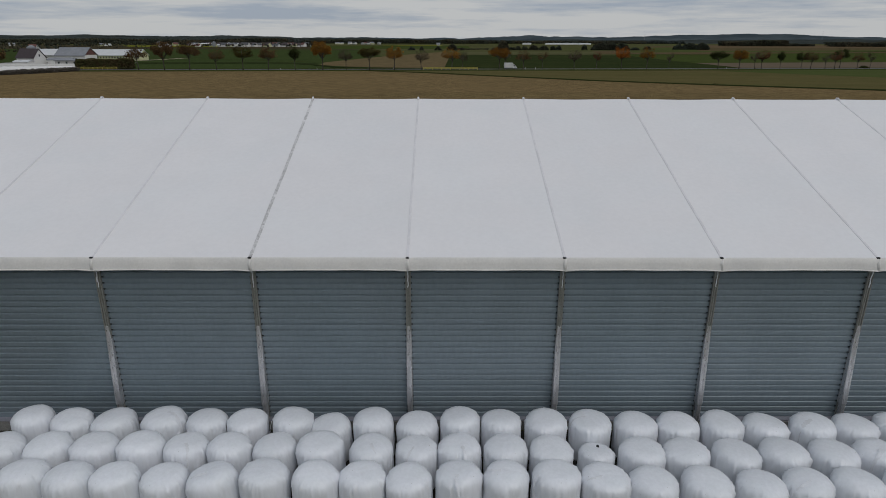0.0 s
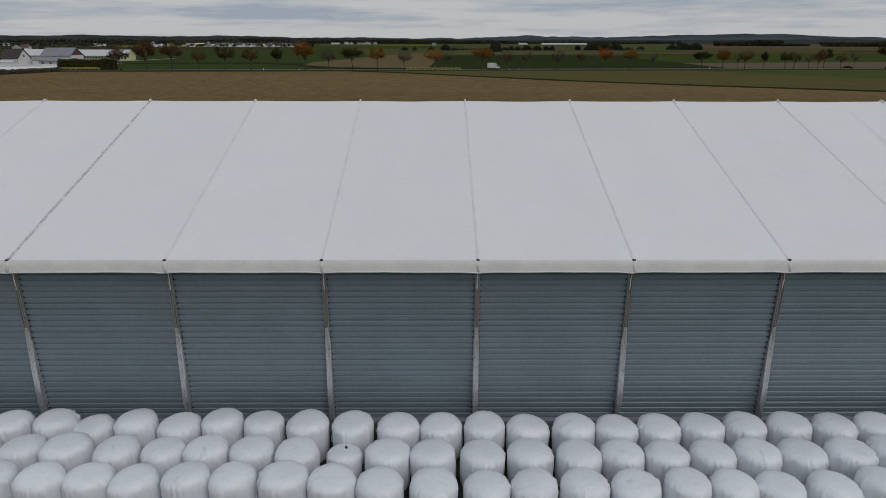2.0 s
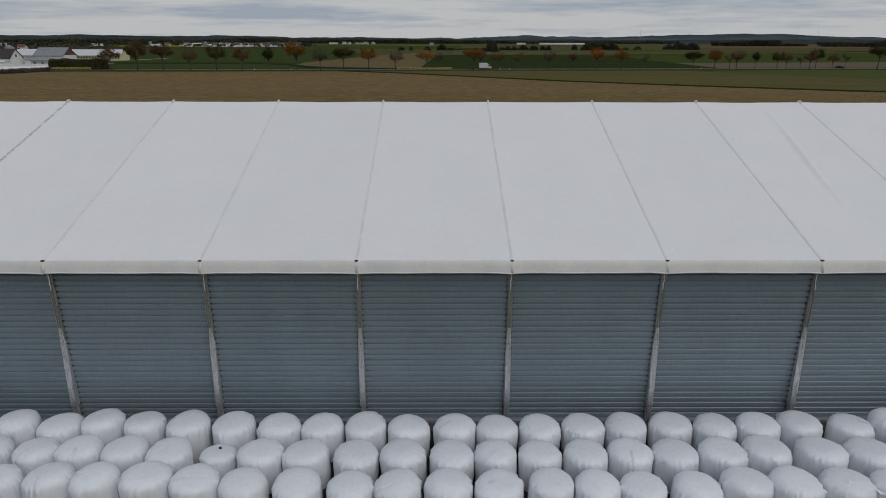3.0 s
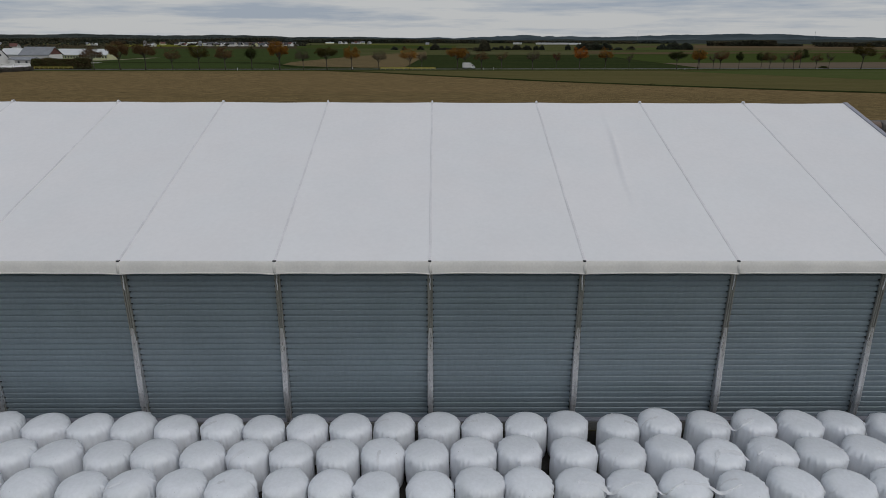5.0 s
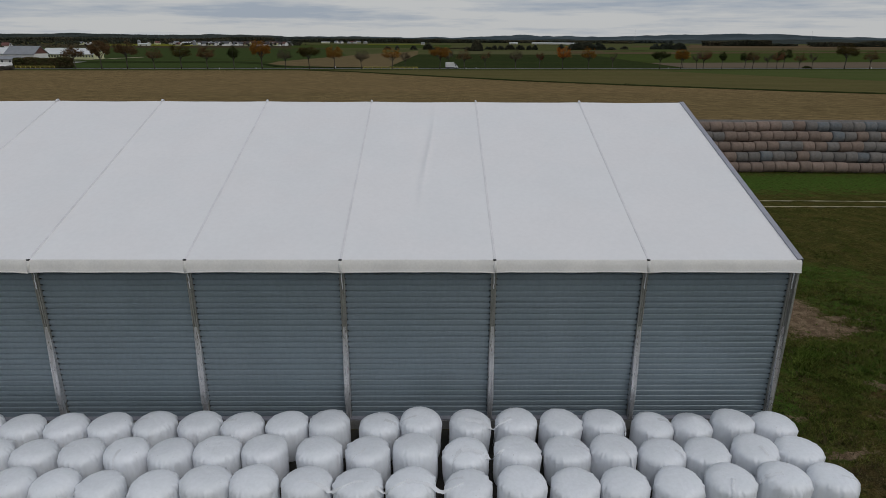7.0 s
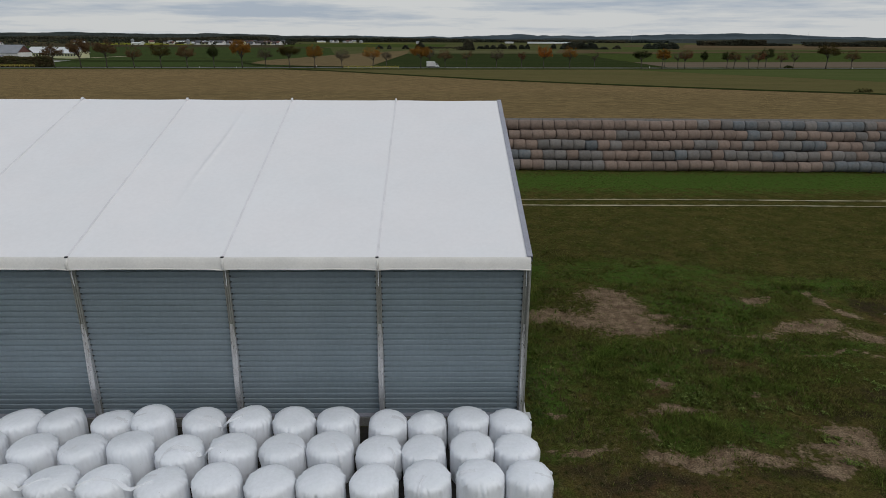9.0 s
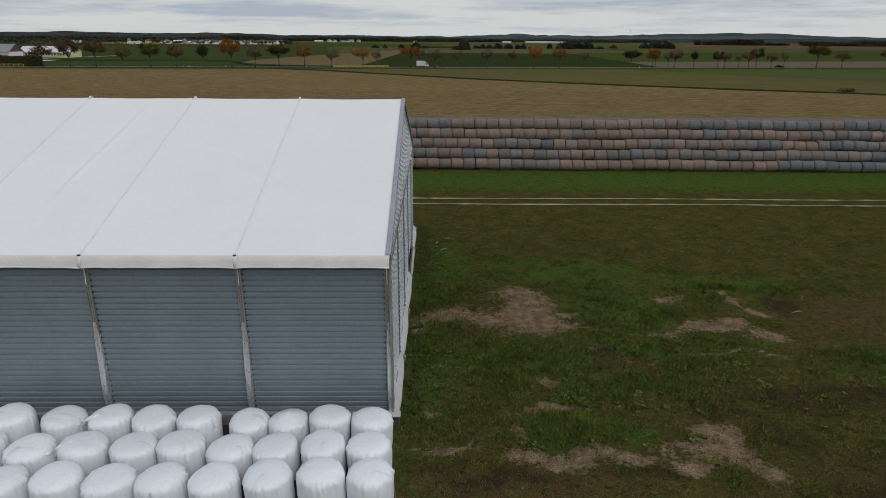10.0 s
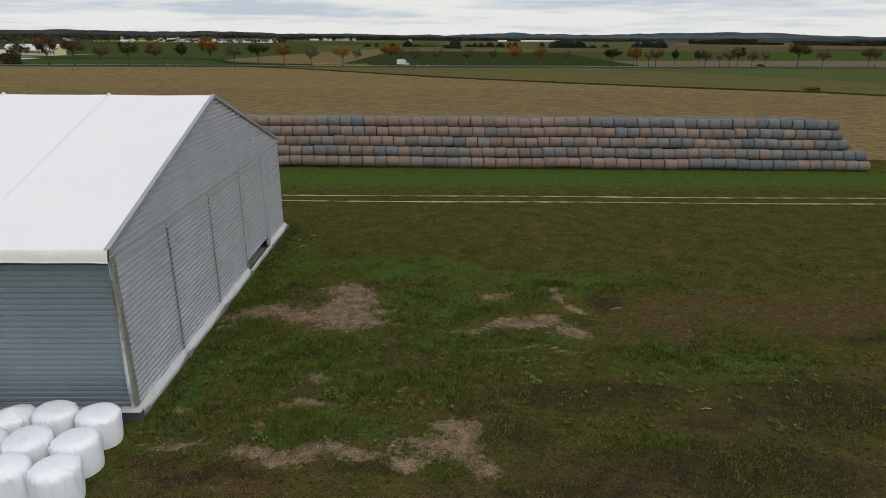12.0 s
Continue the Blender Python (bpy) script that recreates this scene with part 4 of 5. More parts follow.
TAILS += [(1, 22, -98, 0.5, 0.06), (2, 19, 200, 0.15, 0.11), (0, 27, -15, 0.16, 0.12), (0, 28, 200, 0.6, 0.05), (0, 29, -25, 0.3, 0.13), (0, 30, 200, 0.75, 0.08), (0, 32, -20, 0.2, 0.11), (1, 25, 185, 0.2, 0.05),
          (1, 27, -130, 0.45, 0.07), (1, 29, -125, 0.7, 0.08), (1, 30, 215, 0.65, 0.09), (1, 31, -15, 0.55, 0.05), (1, 32, -55, 0.3, 0.08), (2, 29, 182, 0.6, 0.06), (0, 33, -10, 0.4, 0.09), (1, 33, -40, 0.25, 0.07)]
TAILS += [(2, 34, -115, 0.35, 0.06), (2, 35, 185, 0.3, 0.08), (1, 35, -80, 0.45, 0.07), (2, 5, 200, 0.3, 0.05), (0, 3, -20, 0.2, 0.08), (1, 4, -60, 0.3, 0.06), (0, 6, 195, 0.3, 0.05), (2, 24, 175, 0.3, 0.05), (2, 17, -150, 0.2, 0.06), (2, 36, -15, 0.7, 0.06)]
pick = random.Random(5)
STANDING = {}
for row, (line, ry) in enumerate(((ROW_1, -1.30), (ROW_2, -2.70), (ROW_3, -4.15))):
    for i, (bx, top) in enumerate(line):
        prev = line[i - 1][0] if i else bx - 1.4
        nxt = line[i + 1][0] if i + 1 < len(line) else bx + 1.42
        small = top < 1.1
        wide = 1.12 if small else min(max(min(nxt - bx, bx - prev) * 0.985, 1.26), 1.37 if row == 0 else 1.41)
        tilt = 9 if small else pick.uniform(-3, 3)
        peaked = row == 0 and i == 34
        ob = new("silage_bale", PEAKED if peaked else BALES[pick.randrange(20)])
        ob.matrix_basis = pose(bx, ry + pick.uniform(-0.05, 0.05), 0.02 if not small else 0.1, tilt * 0.6, tilt, pick.uniform(-180, 180)) @ Matrix.Diagonal((wide, wide, top * 0.99, 1))
        tagged(ob, "small slumped round bale in white stretch film" if small else ("round silage bale in white film with a peaked top" if peaked else "round silage bale wrapped in white stretch film, standing on end"), "silage bale", "silage bales along the hall wall")
        STANDING[row, i] = (ob, bx, ry, top, wide)
        if small:
            part("tear", Build().tube([(0.06, -0.04, 0.97), (0.07, -0.03, 1.05)], [0.055, 0.03], 7).mesh("tear", DARK), ob, "small dark tear in the film")
for row, i, bearing, hang, width in TAILS:
    ob, bx, ry, top, wide = STANDING[row, i]
    a, r = radians(bearing), wide / 2
    bend = 0.3 * math.sin(bearing + 3.0 * i)
    at = lambda q, z, da=0.0: (bx + q * r * math.cos(a + da), ry + q * r * math.sin(a + da), z)
    ribbon(ob, [at(0.25, top + 0.01, 1.2 * bend), at(0.6, top * 0.99, 0.5 * bend), at(0.88, top * 0.925), at(1.02, top * 0.76, -bend * 0.3), at(1.03, top * 0.76 - hang * 0.5, -bend * 0.5), at(1.05, top * 0.76 - hang, -bend)], width, i + 50 * row)
# strips that lie across to the next bale
for row, i, j in ((2, 26, 27), (2, 27, 28), (0, 29, 30), (1, 29, 30), (2, 28, 29)):
    ob, bx, ry, top, wide = STANDING[row, i]
    _, cx, cy, ctop, _ = STANDING[row, j]
    mx = (bx + cx) / 2
    ribbon(ob, [(bx - (cx - bx) * 0.1, ry - 0.18, top + 0.02), (bx + (cx - bx) * 0.26, ry - 0.26, top - 0.02), (mx, ry - 0.32, top - 0.24), (cx + (bx - cx) * 0.36, cy - 0.34, ctop - 0.09), (cx + (bx - cx) * 0.1, cy - 0.2, ctop + 0.02)], 0.09, 900 + i)

# ---------------------------------------------------------------- long stack of net-wrapped straw bales behind the hall
DIA, LONG = 1.12, 1.245


def straw_material(name, base, tint):
    return material(name, base, 0.9, spread=0.22, scale=3.5, fine=26, bump=0.5, bump_scale=26, tint=tint, tint_scale=1.6, per_object=0.16)


STRAW = [straw_material("pinkish_straw", (0.192, 0.138, 0.110), (0.150, 0.116, 0.096)), straw_material("grey_blue_wrap", (0.108, 0.118, 0.126), (0.132, 0.126, 0.122)), straw_material("grey_straw", (0.150, 0.134, 0.122), (0.122, 0.118, 0.116))]


def straw_bale(seed, mat):
    rng = random.Random(seed)
    verts, faces, sides = [], [], 20
    ring = [(-0.5, 0.72), (-0.5, 0.90), (-0.475, 0.975), (-0.30, 1.0), (0, 1.0), (0.30, 1.0), (0.475, 0.975), (0.5, 0.90), (0.5, 0.72)]
    ph = rng.uniform(0, 6)
    for x, r in ring:
        for i in range(sides):
            t = 2 * math.pi * i / sides
            k = r * DIA / 2 * (1 + 0.015 * math.sin(2 * t + ph) + rng.uniform(-0.008, 0.008))
            verts.append((x * (LONG - 0.015), k * math.cos(t), k * math.sin(t) * 0.985))
    for a in range(len(ring) - 1):
        faces += [(a * sides + i, a * sides + (i + 1) % sides, (a + 1) * sides + (i + 1) % sides, (a + 1) * sides + i) for i in range(sides)]
    faces += [tuple(range(sides - 1, -1, -1)), tuple(range((len(ring) - 1) * sides, len(ring) * sides))]
    return mesh_of("straw_bale", verts, faces, mat, True)


STRAWS = [[straw_bale(10 * m + s, STRAW[m]) for s in range(4)] for m in range(3)]
END_X = [56.15, 56.0, 54.35, 53.8, 53.6]
pick = random.Random(9)
for layer in range(5):
    yc, zc = 45.75 + layer * DIA * 0.52, DIA / 2 + layer * DIA * 0.86
    x = END_X[layer] - LONG / 2
    kind = 0
    while x > -17:
        drift = float(vnoise(np.array(x), np.array(layer * 7.0), 4.5, 27)) + 0.012 * (x - 24) + pick.uniform(-0.22, 0.22)
        kind = 1 if drift > 0.72 else (2 if drift > 0.5 else 0)
        sag = 0.16 * (float(vnoise(np.array(x), np.array(layer * 2.0), 5.0, 28)) - 0.5)
        ob = new("straw_bale", STRAWS[kind][pick.randrange(4)])
        ob.matrix_basis = pose(x, yc - 0.45 - 0.0216 * (x - 5) + pick.uniform(-0.05, 0.05), zc + sag + pick.uniform(-0.03, 0.02), pick.choice((0, 90, 180, 270)) + pick.uniform(-20, 20), pick.uniform(-2.5, 2.5), pick.uniform(-2.5, 2.5)) @ Matrix.Diagonal((1, *[pick.uniform(0.95, 1.03)] * 2, 1))
        tagged(ob, ("pinkish tan round straw bale lying in a long stack", "blue-grey netted round bale lying in a long stack", "grey weathered round straw bale lying in a long stack")[kind], "straw bale", "stacked straw bales")
        x -= LONG + pick.uniform(0, 0.03)
# the bales that fill the stack behind its face
fill = Build()
for layer in range(5):
    for deep in range(1, 5 - layer + 1):
        yc, zc = 45.6 + layer * DIA * 0.52 + deep * DIA * 1.04, DIA / 2 + layer * DIA * 0.86
        x = END_X[layer] - 1.5
        while x > -17:
            fill.tube([(x - LONG * 0.98, yc, zc), (x, yc, zc)], [DIA / 2 * 0.98] * 2, 9)
            x -= LONG
tagged(new("straw_bales_behind", fill.mesh("straw_bales_behind", STRAW[2], False)), "weathered straw bales filling the stack", "straw bales", kind="stuff")

# ---------------------------------------------------------------- roadside trees
BARK = material("bark", (0.075, 0.062, 0.05), 0.95, spread=0.25, scale=3, fine=20)


def leaf_material(name, base, tint):
    m = material(name, base, 0.9, spread=0.35, scale=1.2, fine=7, tint=tint, tint_scale=0.45, tint_amount=0.85, per_object=0.15, island=0.45)
    m.node_tree.nodes["Principled BSDF"].inputs["Specular IOR Level"].default_value = 0.0
    return m


LEAVES = {
    "orange": leaf_material("orange_leaves", (0.214, 0.097, 0.019), (0.115, 0.071, 0.022)),
    "bright": leaf_material("bright_orange_leaves", (0.266, 0.089, 0.018), (0.186, 0.067, 0.018)),
    "rust": leaf_material("rust_leaves", (0.108, 0.064, 0.032), (0.084, 0.060, 0.029)),
    "red": leaf_material("red_brown_leaves", (0.125, 0.053, 0.030), (0.062, 0.040, 0.019)),
    "green": leaf_material("dark_green_leaves", (0.026, 0.034, 0.012), (0.040, 0.037, 0.013)),
    "mixed": leaf_material("turning_leaves", (0.052, 0.049, 0.016), (0.107, 0.055, 0.018)),
    "grey": leaf_material("thin_grey_leaves", (0.102, 0.082, 0.053), (0.058, 0.053, 0.036)),
}


def tree_meshes(seed, spread, leaves, sparse):
    """A unit tree, one high: tapered trunk with limbs that fork upwards, and a crown of separate leaf clumps on them."""
    rng = random.Random(seed)
    wood = Build()
    fork = rng.uniform(0.33, 0.41)
    lean = rng.uniform(-0.03, 0.03)
    wood.tube([(0, 0, -0.02), (lean * 0.3, 0, 0.12), (lean, 0.01, fork), (lean * 1.5, 0.0, 0.62), (lean * 1.5, 0, 0.86)], [0.021, 0.016, 0.014, 0.008, 0.002], 7)
    tips = []
    for i in range(9):
        a = i * 2.4 + rng.uniform(-0.4, 0.4)
        z0 = fork + rng.uniform(-0.04, 0.16)
        reach = spread * rng.uniform(0.55, 0.95) * 0.5
        z1 = rng.uniform(0.55, 0.9)
        p = [Vector((lean, 0, z0)), Vector((lean + reach * 0.4 * math.cos(a), reach * 0.4 * math.sin(a), z0 + (z1 - z0) * 0.45)), Vector((lean + reach * math.cos(a), reach * math.sin(a), z1))]
        wood.tube(p, [0.010, 0.006, 0.0015], 5)
        tips += [p[2], (p[1] + p[2]) / 2]
        for s in (-1, 1):
            b = a + s * rng.uniform(0.4, 0.9)
            q = p[1] + Vector((math.cos(b), math.sin(b), rng.uniform(0.4, 1.0))) * spread * rng.uniform(0.12, 0.24)
            wood.tube([p[1], (p[1] + q) / 2 + Vector((0, 0, 0.01)), q], [0.005, 0.003, 0.001], 4)
            tips.append(q)
    # lobes round the limb ends and over the crown make an uneven outline
    mid, tall = (fork + 1.06) / 2, (1.0 - fork) / 2
    lobes = [(t, rng.uniform(0.05, 0.10)) for t in tips if t.z > fork + 0.08]
    for _ in range(34 if not sparse else 20):
        d = Vector((rng.gauss(0, 1), rng.gauss(0, 1), rng.gauss(0, 1))).normalized() * rng.uniform(0.55, 0.9)
        lobes.append((Vector((d.x * spread * 0.46, d.y * spread * 0.46, mid + d.z * tall * (0.85 if d.z > 0 else 0.7))), rng.uniform(0.06, 0.13)))
    v, f = [], []
    for _ in range(leaves):
        c, r = lobes[rng.randrange(len(lobes))]
        d = Vector((rng.gauss(0, 1), rng.gauss(0, 1), rng.gauss(0, 1))).normalized() * r * rng.random() ** 0.4
        p = c + d
        s = rng.uniform(0.008, 0.018)
        u = Vector((rng.gauss(0, 1), rng.gauss(0, 1), rng.gauss(0, 1))).normalized()
        w = u.cross(Vector((rng.gauss(0, 1), rng.gauss(0, 1), rng.gauss(0, 1)))).normalized()
        k = len(v)
        v += [p + u * s, p + w * s * 0.8, p - u * s, p - w * s * 0.7 + u * s * 0.3]
        f.append((k, k + 1, k + 2, k + 3))
    return wood.mesh("trunk", BARK, True), v, f


SHAPES = [tree_meshes(s, w, n, sp) for s, w, n, sp in ((1, 0.80, 5600, False), (2, 0.85, 4000, False), (3, 0.74, 3600, False), (4, 0.74, 2200, True), (5, 0.62, 1700, True), (6, 0.9, 5200, False), (7, 0.58, 3200, False), (8, 0.72, 1100, True))]
CROWNS = {}


def tree(x, y, z, high, wide, shape, leaf, label, name="tree", group="trees along the road"):
    wood, v, f = SHAPES[shape]
    key = (shape, leaf)
    if key not in CROWNS:
        CROWNS[key] = mesh_of("crown", v, f, LEAVES[leaf])
    t = tagged(empty(name, pose(x, y, z, 0, 0, (x * 37) % 360) @ Matrix.Diagonal((high * wide, high * wide, high, 1))), label, "tree", group)
    part("trunk", wood, t)
    part("crown", CROWNS[key], t)
    return t


SAY = {"orange": "roadside tree with a full orange autumn crown", "bright": "roadside tree in bright orange autumn leaf", "rust": "roadside tree with thinning rust-brown leaves", "red": "roadside tree with red-brown leaves",
       "green": "roadside tree with a dark green crown", "mixed": "roadside tree turning from green to orange", "grey": "almost bare grey-brown roadside tree"}
# distance along the road, height, width factor, shape, leaves, beyond the road
ROADSIDE = [
    (-243, 10, 1.15, 0, "rust", 0), (-180.4, 10.4, 1.2, 1, "rust", 0), (-168.7, 13.2, 1.1, 0, "rust", 0), (-157.2, 12.5, 1.15, 1, "rust", 0), (-144.8, 10, 1.15, 3, "rust", 0),
    (-132.6, 11.8, 1.15, 2, "mixed", 0), (-120.7, 11, 1.15, 2, "rust", 0), (-108.3, 11.2, 0.95, 6, "green", 0), (-95.3, 13.4, 1.12, 0, "orange", 0), (-84.2, 9.8, 1.1, 3, "grey", 0),
    (-72.9, 10.9, 1.2, 5, "mixed", 0), (-61.1, 11.3, 1.15, 2, "orange", 0),
]
ROADSIDE += [
    (-48, 9.3, 1.2, 3, "grey", 0), (-33.3, 10.6, 1.35, 3, "orange", 0), (-10, 10.9, 1.2, 5, "orange", 0), (2.1, 9.3, 1.15, 3, "rust", 0), (27.6, 9.5, 1.15, 3, "grey", 0),
    (51.5, 11.4, 0.95, 2, "bright", 0), (64.5, 11, 1, 3, "orange", 0), (101.8, 9.2, 1.25, 5, "green", 0), (112.8, 10.2, 1.15, 2, "orange", 0), (121.1, 9, 1, 7, "grey", 0),
    (124.7, 9.6, 1.2, 3, "red", 0), (134.6, 9.2, 0.85, 6, "green", 0), (150.9, 8.8, 1.2, 3, "rust", 0), (158.9, 8.4, 1, 7, "grey", 0), (164.1, 8.8, 1.1, 3, "red", 0),
    (176.3, 8.4, 1, 3, "rust", 0), (183.1, 9, 0.8, 7, "grey", 0), (201.2, 12.6, 1.2, 1, "mixed", 0), (215.3, 9.6, 1.1, 3, "rust", 0), (240.7, 10.4, 1.1, 1, "rust", 0),
    (276, 10, 1.1, 0, "mixed", 0), (300, 10.4, 1.1, 2, "rust", 0), (330, 10, 1.1, 0, "rust", 0),
]
ROADSIDE += [
    (-27.5, 8.4, 1.1, 4, "grey", 1), (-5.3, 9.6, 1, 7, "grey", 1), (13.4, 8.8, 1.1, 7, "rust", 1), (41.7, 8.4, 1, 4, "red", 1), (80.2, 8.2, 0.8, 7, "grey", 1),
    (118.2, 9.6, 0.95, 6, "green", 1), (152.4, 8.6, 1.15, 2, "green", 1), (173.9, 10.6, 1.1, 2, "green", 1), (252.7, 10.2, 0.9, 4, "rust", 1),
]
for x, high, wide, shape, leaf, side in ROADSIDE:
    tree(x, road_y(x) + (6.5 if side else -4.6), -1.1, high, wide, shape, leaf, SAY[leaf])


# ---------------------------------------------------------------- shrubs, hedge and far woods
def clump_mass(name, boxes, mat, label, category, size, seed, kind="stuff", dome_under=26):
    """Rounded, uneven leaf masses: many small faceted clumps scattered in boxes x0, x1, y0, y1, base, height."""
    rng = random.Random(seed)
    v, f = [], []
    for x0, x1, y0, y1, z0, h, n in boxes:
        for _ in range(n):
            x, y = rng.uniform(x0, x1), rng.uniform(y0, y1)
            u = (2 * x - x0 - x1) / (x1 - x0)
            dome = math.sqrt(max(1 - u * u, 0.05)) if dome_under > x1 - x0 else 1
            k = (0.62 + 0.38 * vnoise(np.array(x), np.array(y * 0.3), max((x1 - x0) / 9, size * 2), seed)) * h * dome
            r = size * rng.uniform(0.55, 1.2)
            zc = z0 + max(k * rng.random() ** 0.6 - r * 0.5, r * 0.4)
            o = len(v)
            for a, b in ((0, 1), (0.55, 0.8), (1.0, 0.1), (0.7, -0.6)):
                if a == 0:
                    v.append((x, y, zc + r * rng.uniform(0.8, 1.2)))
                    continue
                for i in range(6):
                    t = i * math.pi / 3 + b
                    q = r * a * rng.uniform(0.75, 1.25)
                    v.append((x + q * math.cos(t), y + q * math.sin(t), zc + r * b * rng.uniform(0.8, 1.2)))
            f += [(o, o + 1 + i, o + 1 + (i + 1) % 6) for i in range(6)]
            for ring in (1, 7):
                f += [(o + ring + i, o + ring + 6 + i, o + ring + 6 + (i + 1) % 6, o + ring + (i + 1) % 6) for i in range(6)]
    return tagged(new(name, mesh_of(name, v, f, mat)), label, category, kind=kind)


HEDGE = leaf_material("hedge_leaves", (0.035, 0.042, 0.016), (0.055, 0.05, 0.02))
WOODS = material("distant_woods", (0.034, 0.039, 0.029), 0.95, spread=0.4, scale=0.02, fine=0.12, coords="World", tint=(0.060, 0.050, 0.031), tint_scale=0.012, tint_amount=0.8, island=0.4)
# distance haze is mixed into the base colours of both hill materials
HILL_WOODS = material("hazed_hill_woods", (0.040, 0.047, 0.044), 0.95, spread=0.25, island=0.35, scale=0.008, fine=0.05, coords="World", tint=(0.042, 0.048, 0.046), tint_scale=0.004, tint_amount=0.8)
FAR_HILL = material("hazed_far_hills", (0.052, 0.068, 0.078), 0.95, spread=0.15, scale=0.006, fine=0.03, coords="World", tint=(0.074, 0.092, 0.10), tint_scale=0.003, tint_amount=0.8)
clump_mass("hedge", [(-214, -187, road_y(-200) + 4, road_y(-200) + 8, z, h, n) for z, h, n in ((-1.1, 2.4, 2200), (0.5, 2.0, 2200), (2.0, 2.1, 2400))], leaf_material("brown_hedge_leaves", (0.042, 0.043, 0.018), (0.062, 0.044, 0.024)), "dense brownish clipped hedge beside the road", "hedge", 0.4, 3, kind="")
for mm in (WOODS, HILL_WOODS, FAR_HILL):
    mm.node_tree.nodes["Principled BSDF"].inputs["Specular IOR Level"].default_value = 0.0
SHRUB = leaf_material("shrub_leaves", (0.070, 0.068, 0.026), (0.09, 0.075, 0.03))
clump_mass("field_shrub", [(114, 118.5, 155, 157.5, -0.72, 1.5, 160)], SHRUB, "low shrub at the ditch", "shrub", 0.28, 4, kind="")
clump_mass("roadside_shrub", [(183, 187, road_y(185) + 1, road_y(185) + 4, -1.1, 1.8, 30)], HEDGE, "small shrub at the foot of a tree", "shrub", 0.5, 5, kind="")
clump_mass("ditch_weeds", [(a[0], b[0], min(a[1], b[1]) - 0.5, max(a[1], b[1]) + 0.5, ground_z(a[1]), 0.01, 0) for a, b in zip(DITCH_LINE, DITCH_LINE[1:])] + [(48.5, 50.5, 185.5, 187, -0.82, 0.9, 10)], HEDGE, "weeds along the ditch", "weeds", 0.35, 6)
# woods in the middle distance: x0, x1, y0, y1, base, height, clumps
clump_mass("copse", [(31, 46, 774, 788, -1.1, 15, 3000), (24, 31, 776, 784, -1.1, 6, 180)], WOODS, "dark round copse among the fields", "trees", 0.62, 11)
clump_mass("small_grove", [(56, 66, 875, 885, -1.1, 5, 220), (66, 73, 876, 884, -1.1, 7, 240), (74, 83, 876, 885, -1.1, 6, 280), (84, 97, 874, 886, -1.1, 8.5, 660), (99, 111, 875, 885, -1.1, 7.5, 520), (114, 121, 877, 884, -1.1, 7, 220), (122, 129, 876, 884, -1.1, 7.5, 260), (162, 169, 896, 904, -1.1, 9, 300)], WOODS, "row of field trees between meadows", "trees", 0.62, 12)
clump_mass("grove", [(177, 200, 892, 912, -1.1, 11, 1600), (192, 215, 890, 914, -1.1, 12, 1800), (208, 228, 892, 910, -1.1, 11, 1400), (232, 243, 896, 904, -1.1, 4.5, 240), (259, 270, 926, 934, -1.1, 6, 180)], WOODS, "dark grove among the fields", "trees", 0.7, 13)
clump_mass("tree_line", [(310, 323, 944, 956, -1.1, 9, 480), (324, 345, 942, 958, -1.1, 12, 1200), (342, 362, 944, 956, -1.1, 11.5, 1040)], WOODS, "line of dark trees", "trees", 0.75, 14)
clump_mass("wood_edge", [(623, 773, 1490, 1530, -1.1, 15, 3600), (773, 840, 1500, 1530, -1.1, 7, 500), (840, 1400, 1420, 1470, -1.1, 14, 5200)], WOODS, "edge of a dark wood", "woods", 1.7, 15)
clump_mass("hedge_row", [(-82, -73, 856, 864, -1.1, 5, 90), (-66, -61, 846, 854, -1.1, 6, 60), (-46, -37, 846, 854, -1.1, 5.5, 90), (-29, -16, 854, 866, -1.1, 10, 300), (-14, -6, 856, 864, -1.1, 5, 80), (-16, 30, 900, 904, -1.1, 3, 120), (-540, -330, 560, 600, -1.1, 5, 130), (-760, -420, 900, 940, -1.1, 6, 240)], WOODS, "scattered bushes along a field edge", "bushes", 0.9, 16)
clump_mass("forest_edge", [(-2100, -480, 1750, 1950, -1.1, 17, 9000), (-500, 120, 2150, 2300, -1.1, 15, 4200), (100, 700, 2300, 2380, -1.1, 12, 2400), (-1100, -500, 1500, 1580, -1.1, 9, 420), (-420, -280, 1250, 1300, -1.1, 7, 90)], WOODS, "long dark forest edge behind the village", "forest", 2.6, 17, dome_under=0)
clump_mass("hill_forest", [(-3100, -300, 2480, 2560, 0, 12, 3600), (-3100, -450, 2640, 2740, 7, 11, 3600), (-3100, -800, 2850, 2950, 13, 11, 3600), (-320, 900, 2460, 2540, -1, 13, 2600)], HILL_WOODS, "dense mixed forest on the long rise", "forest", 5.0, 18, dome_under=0)


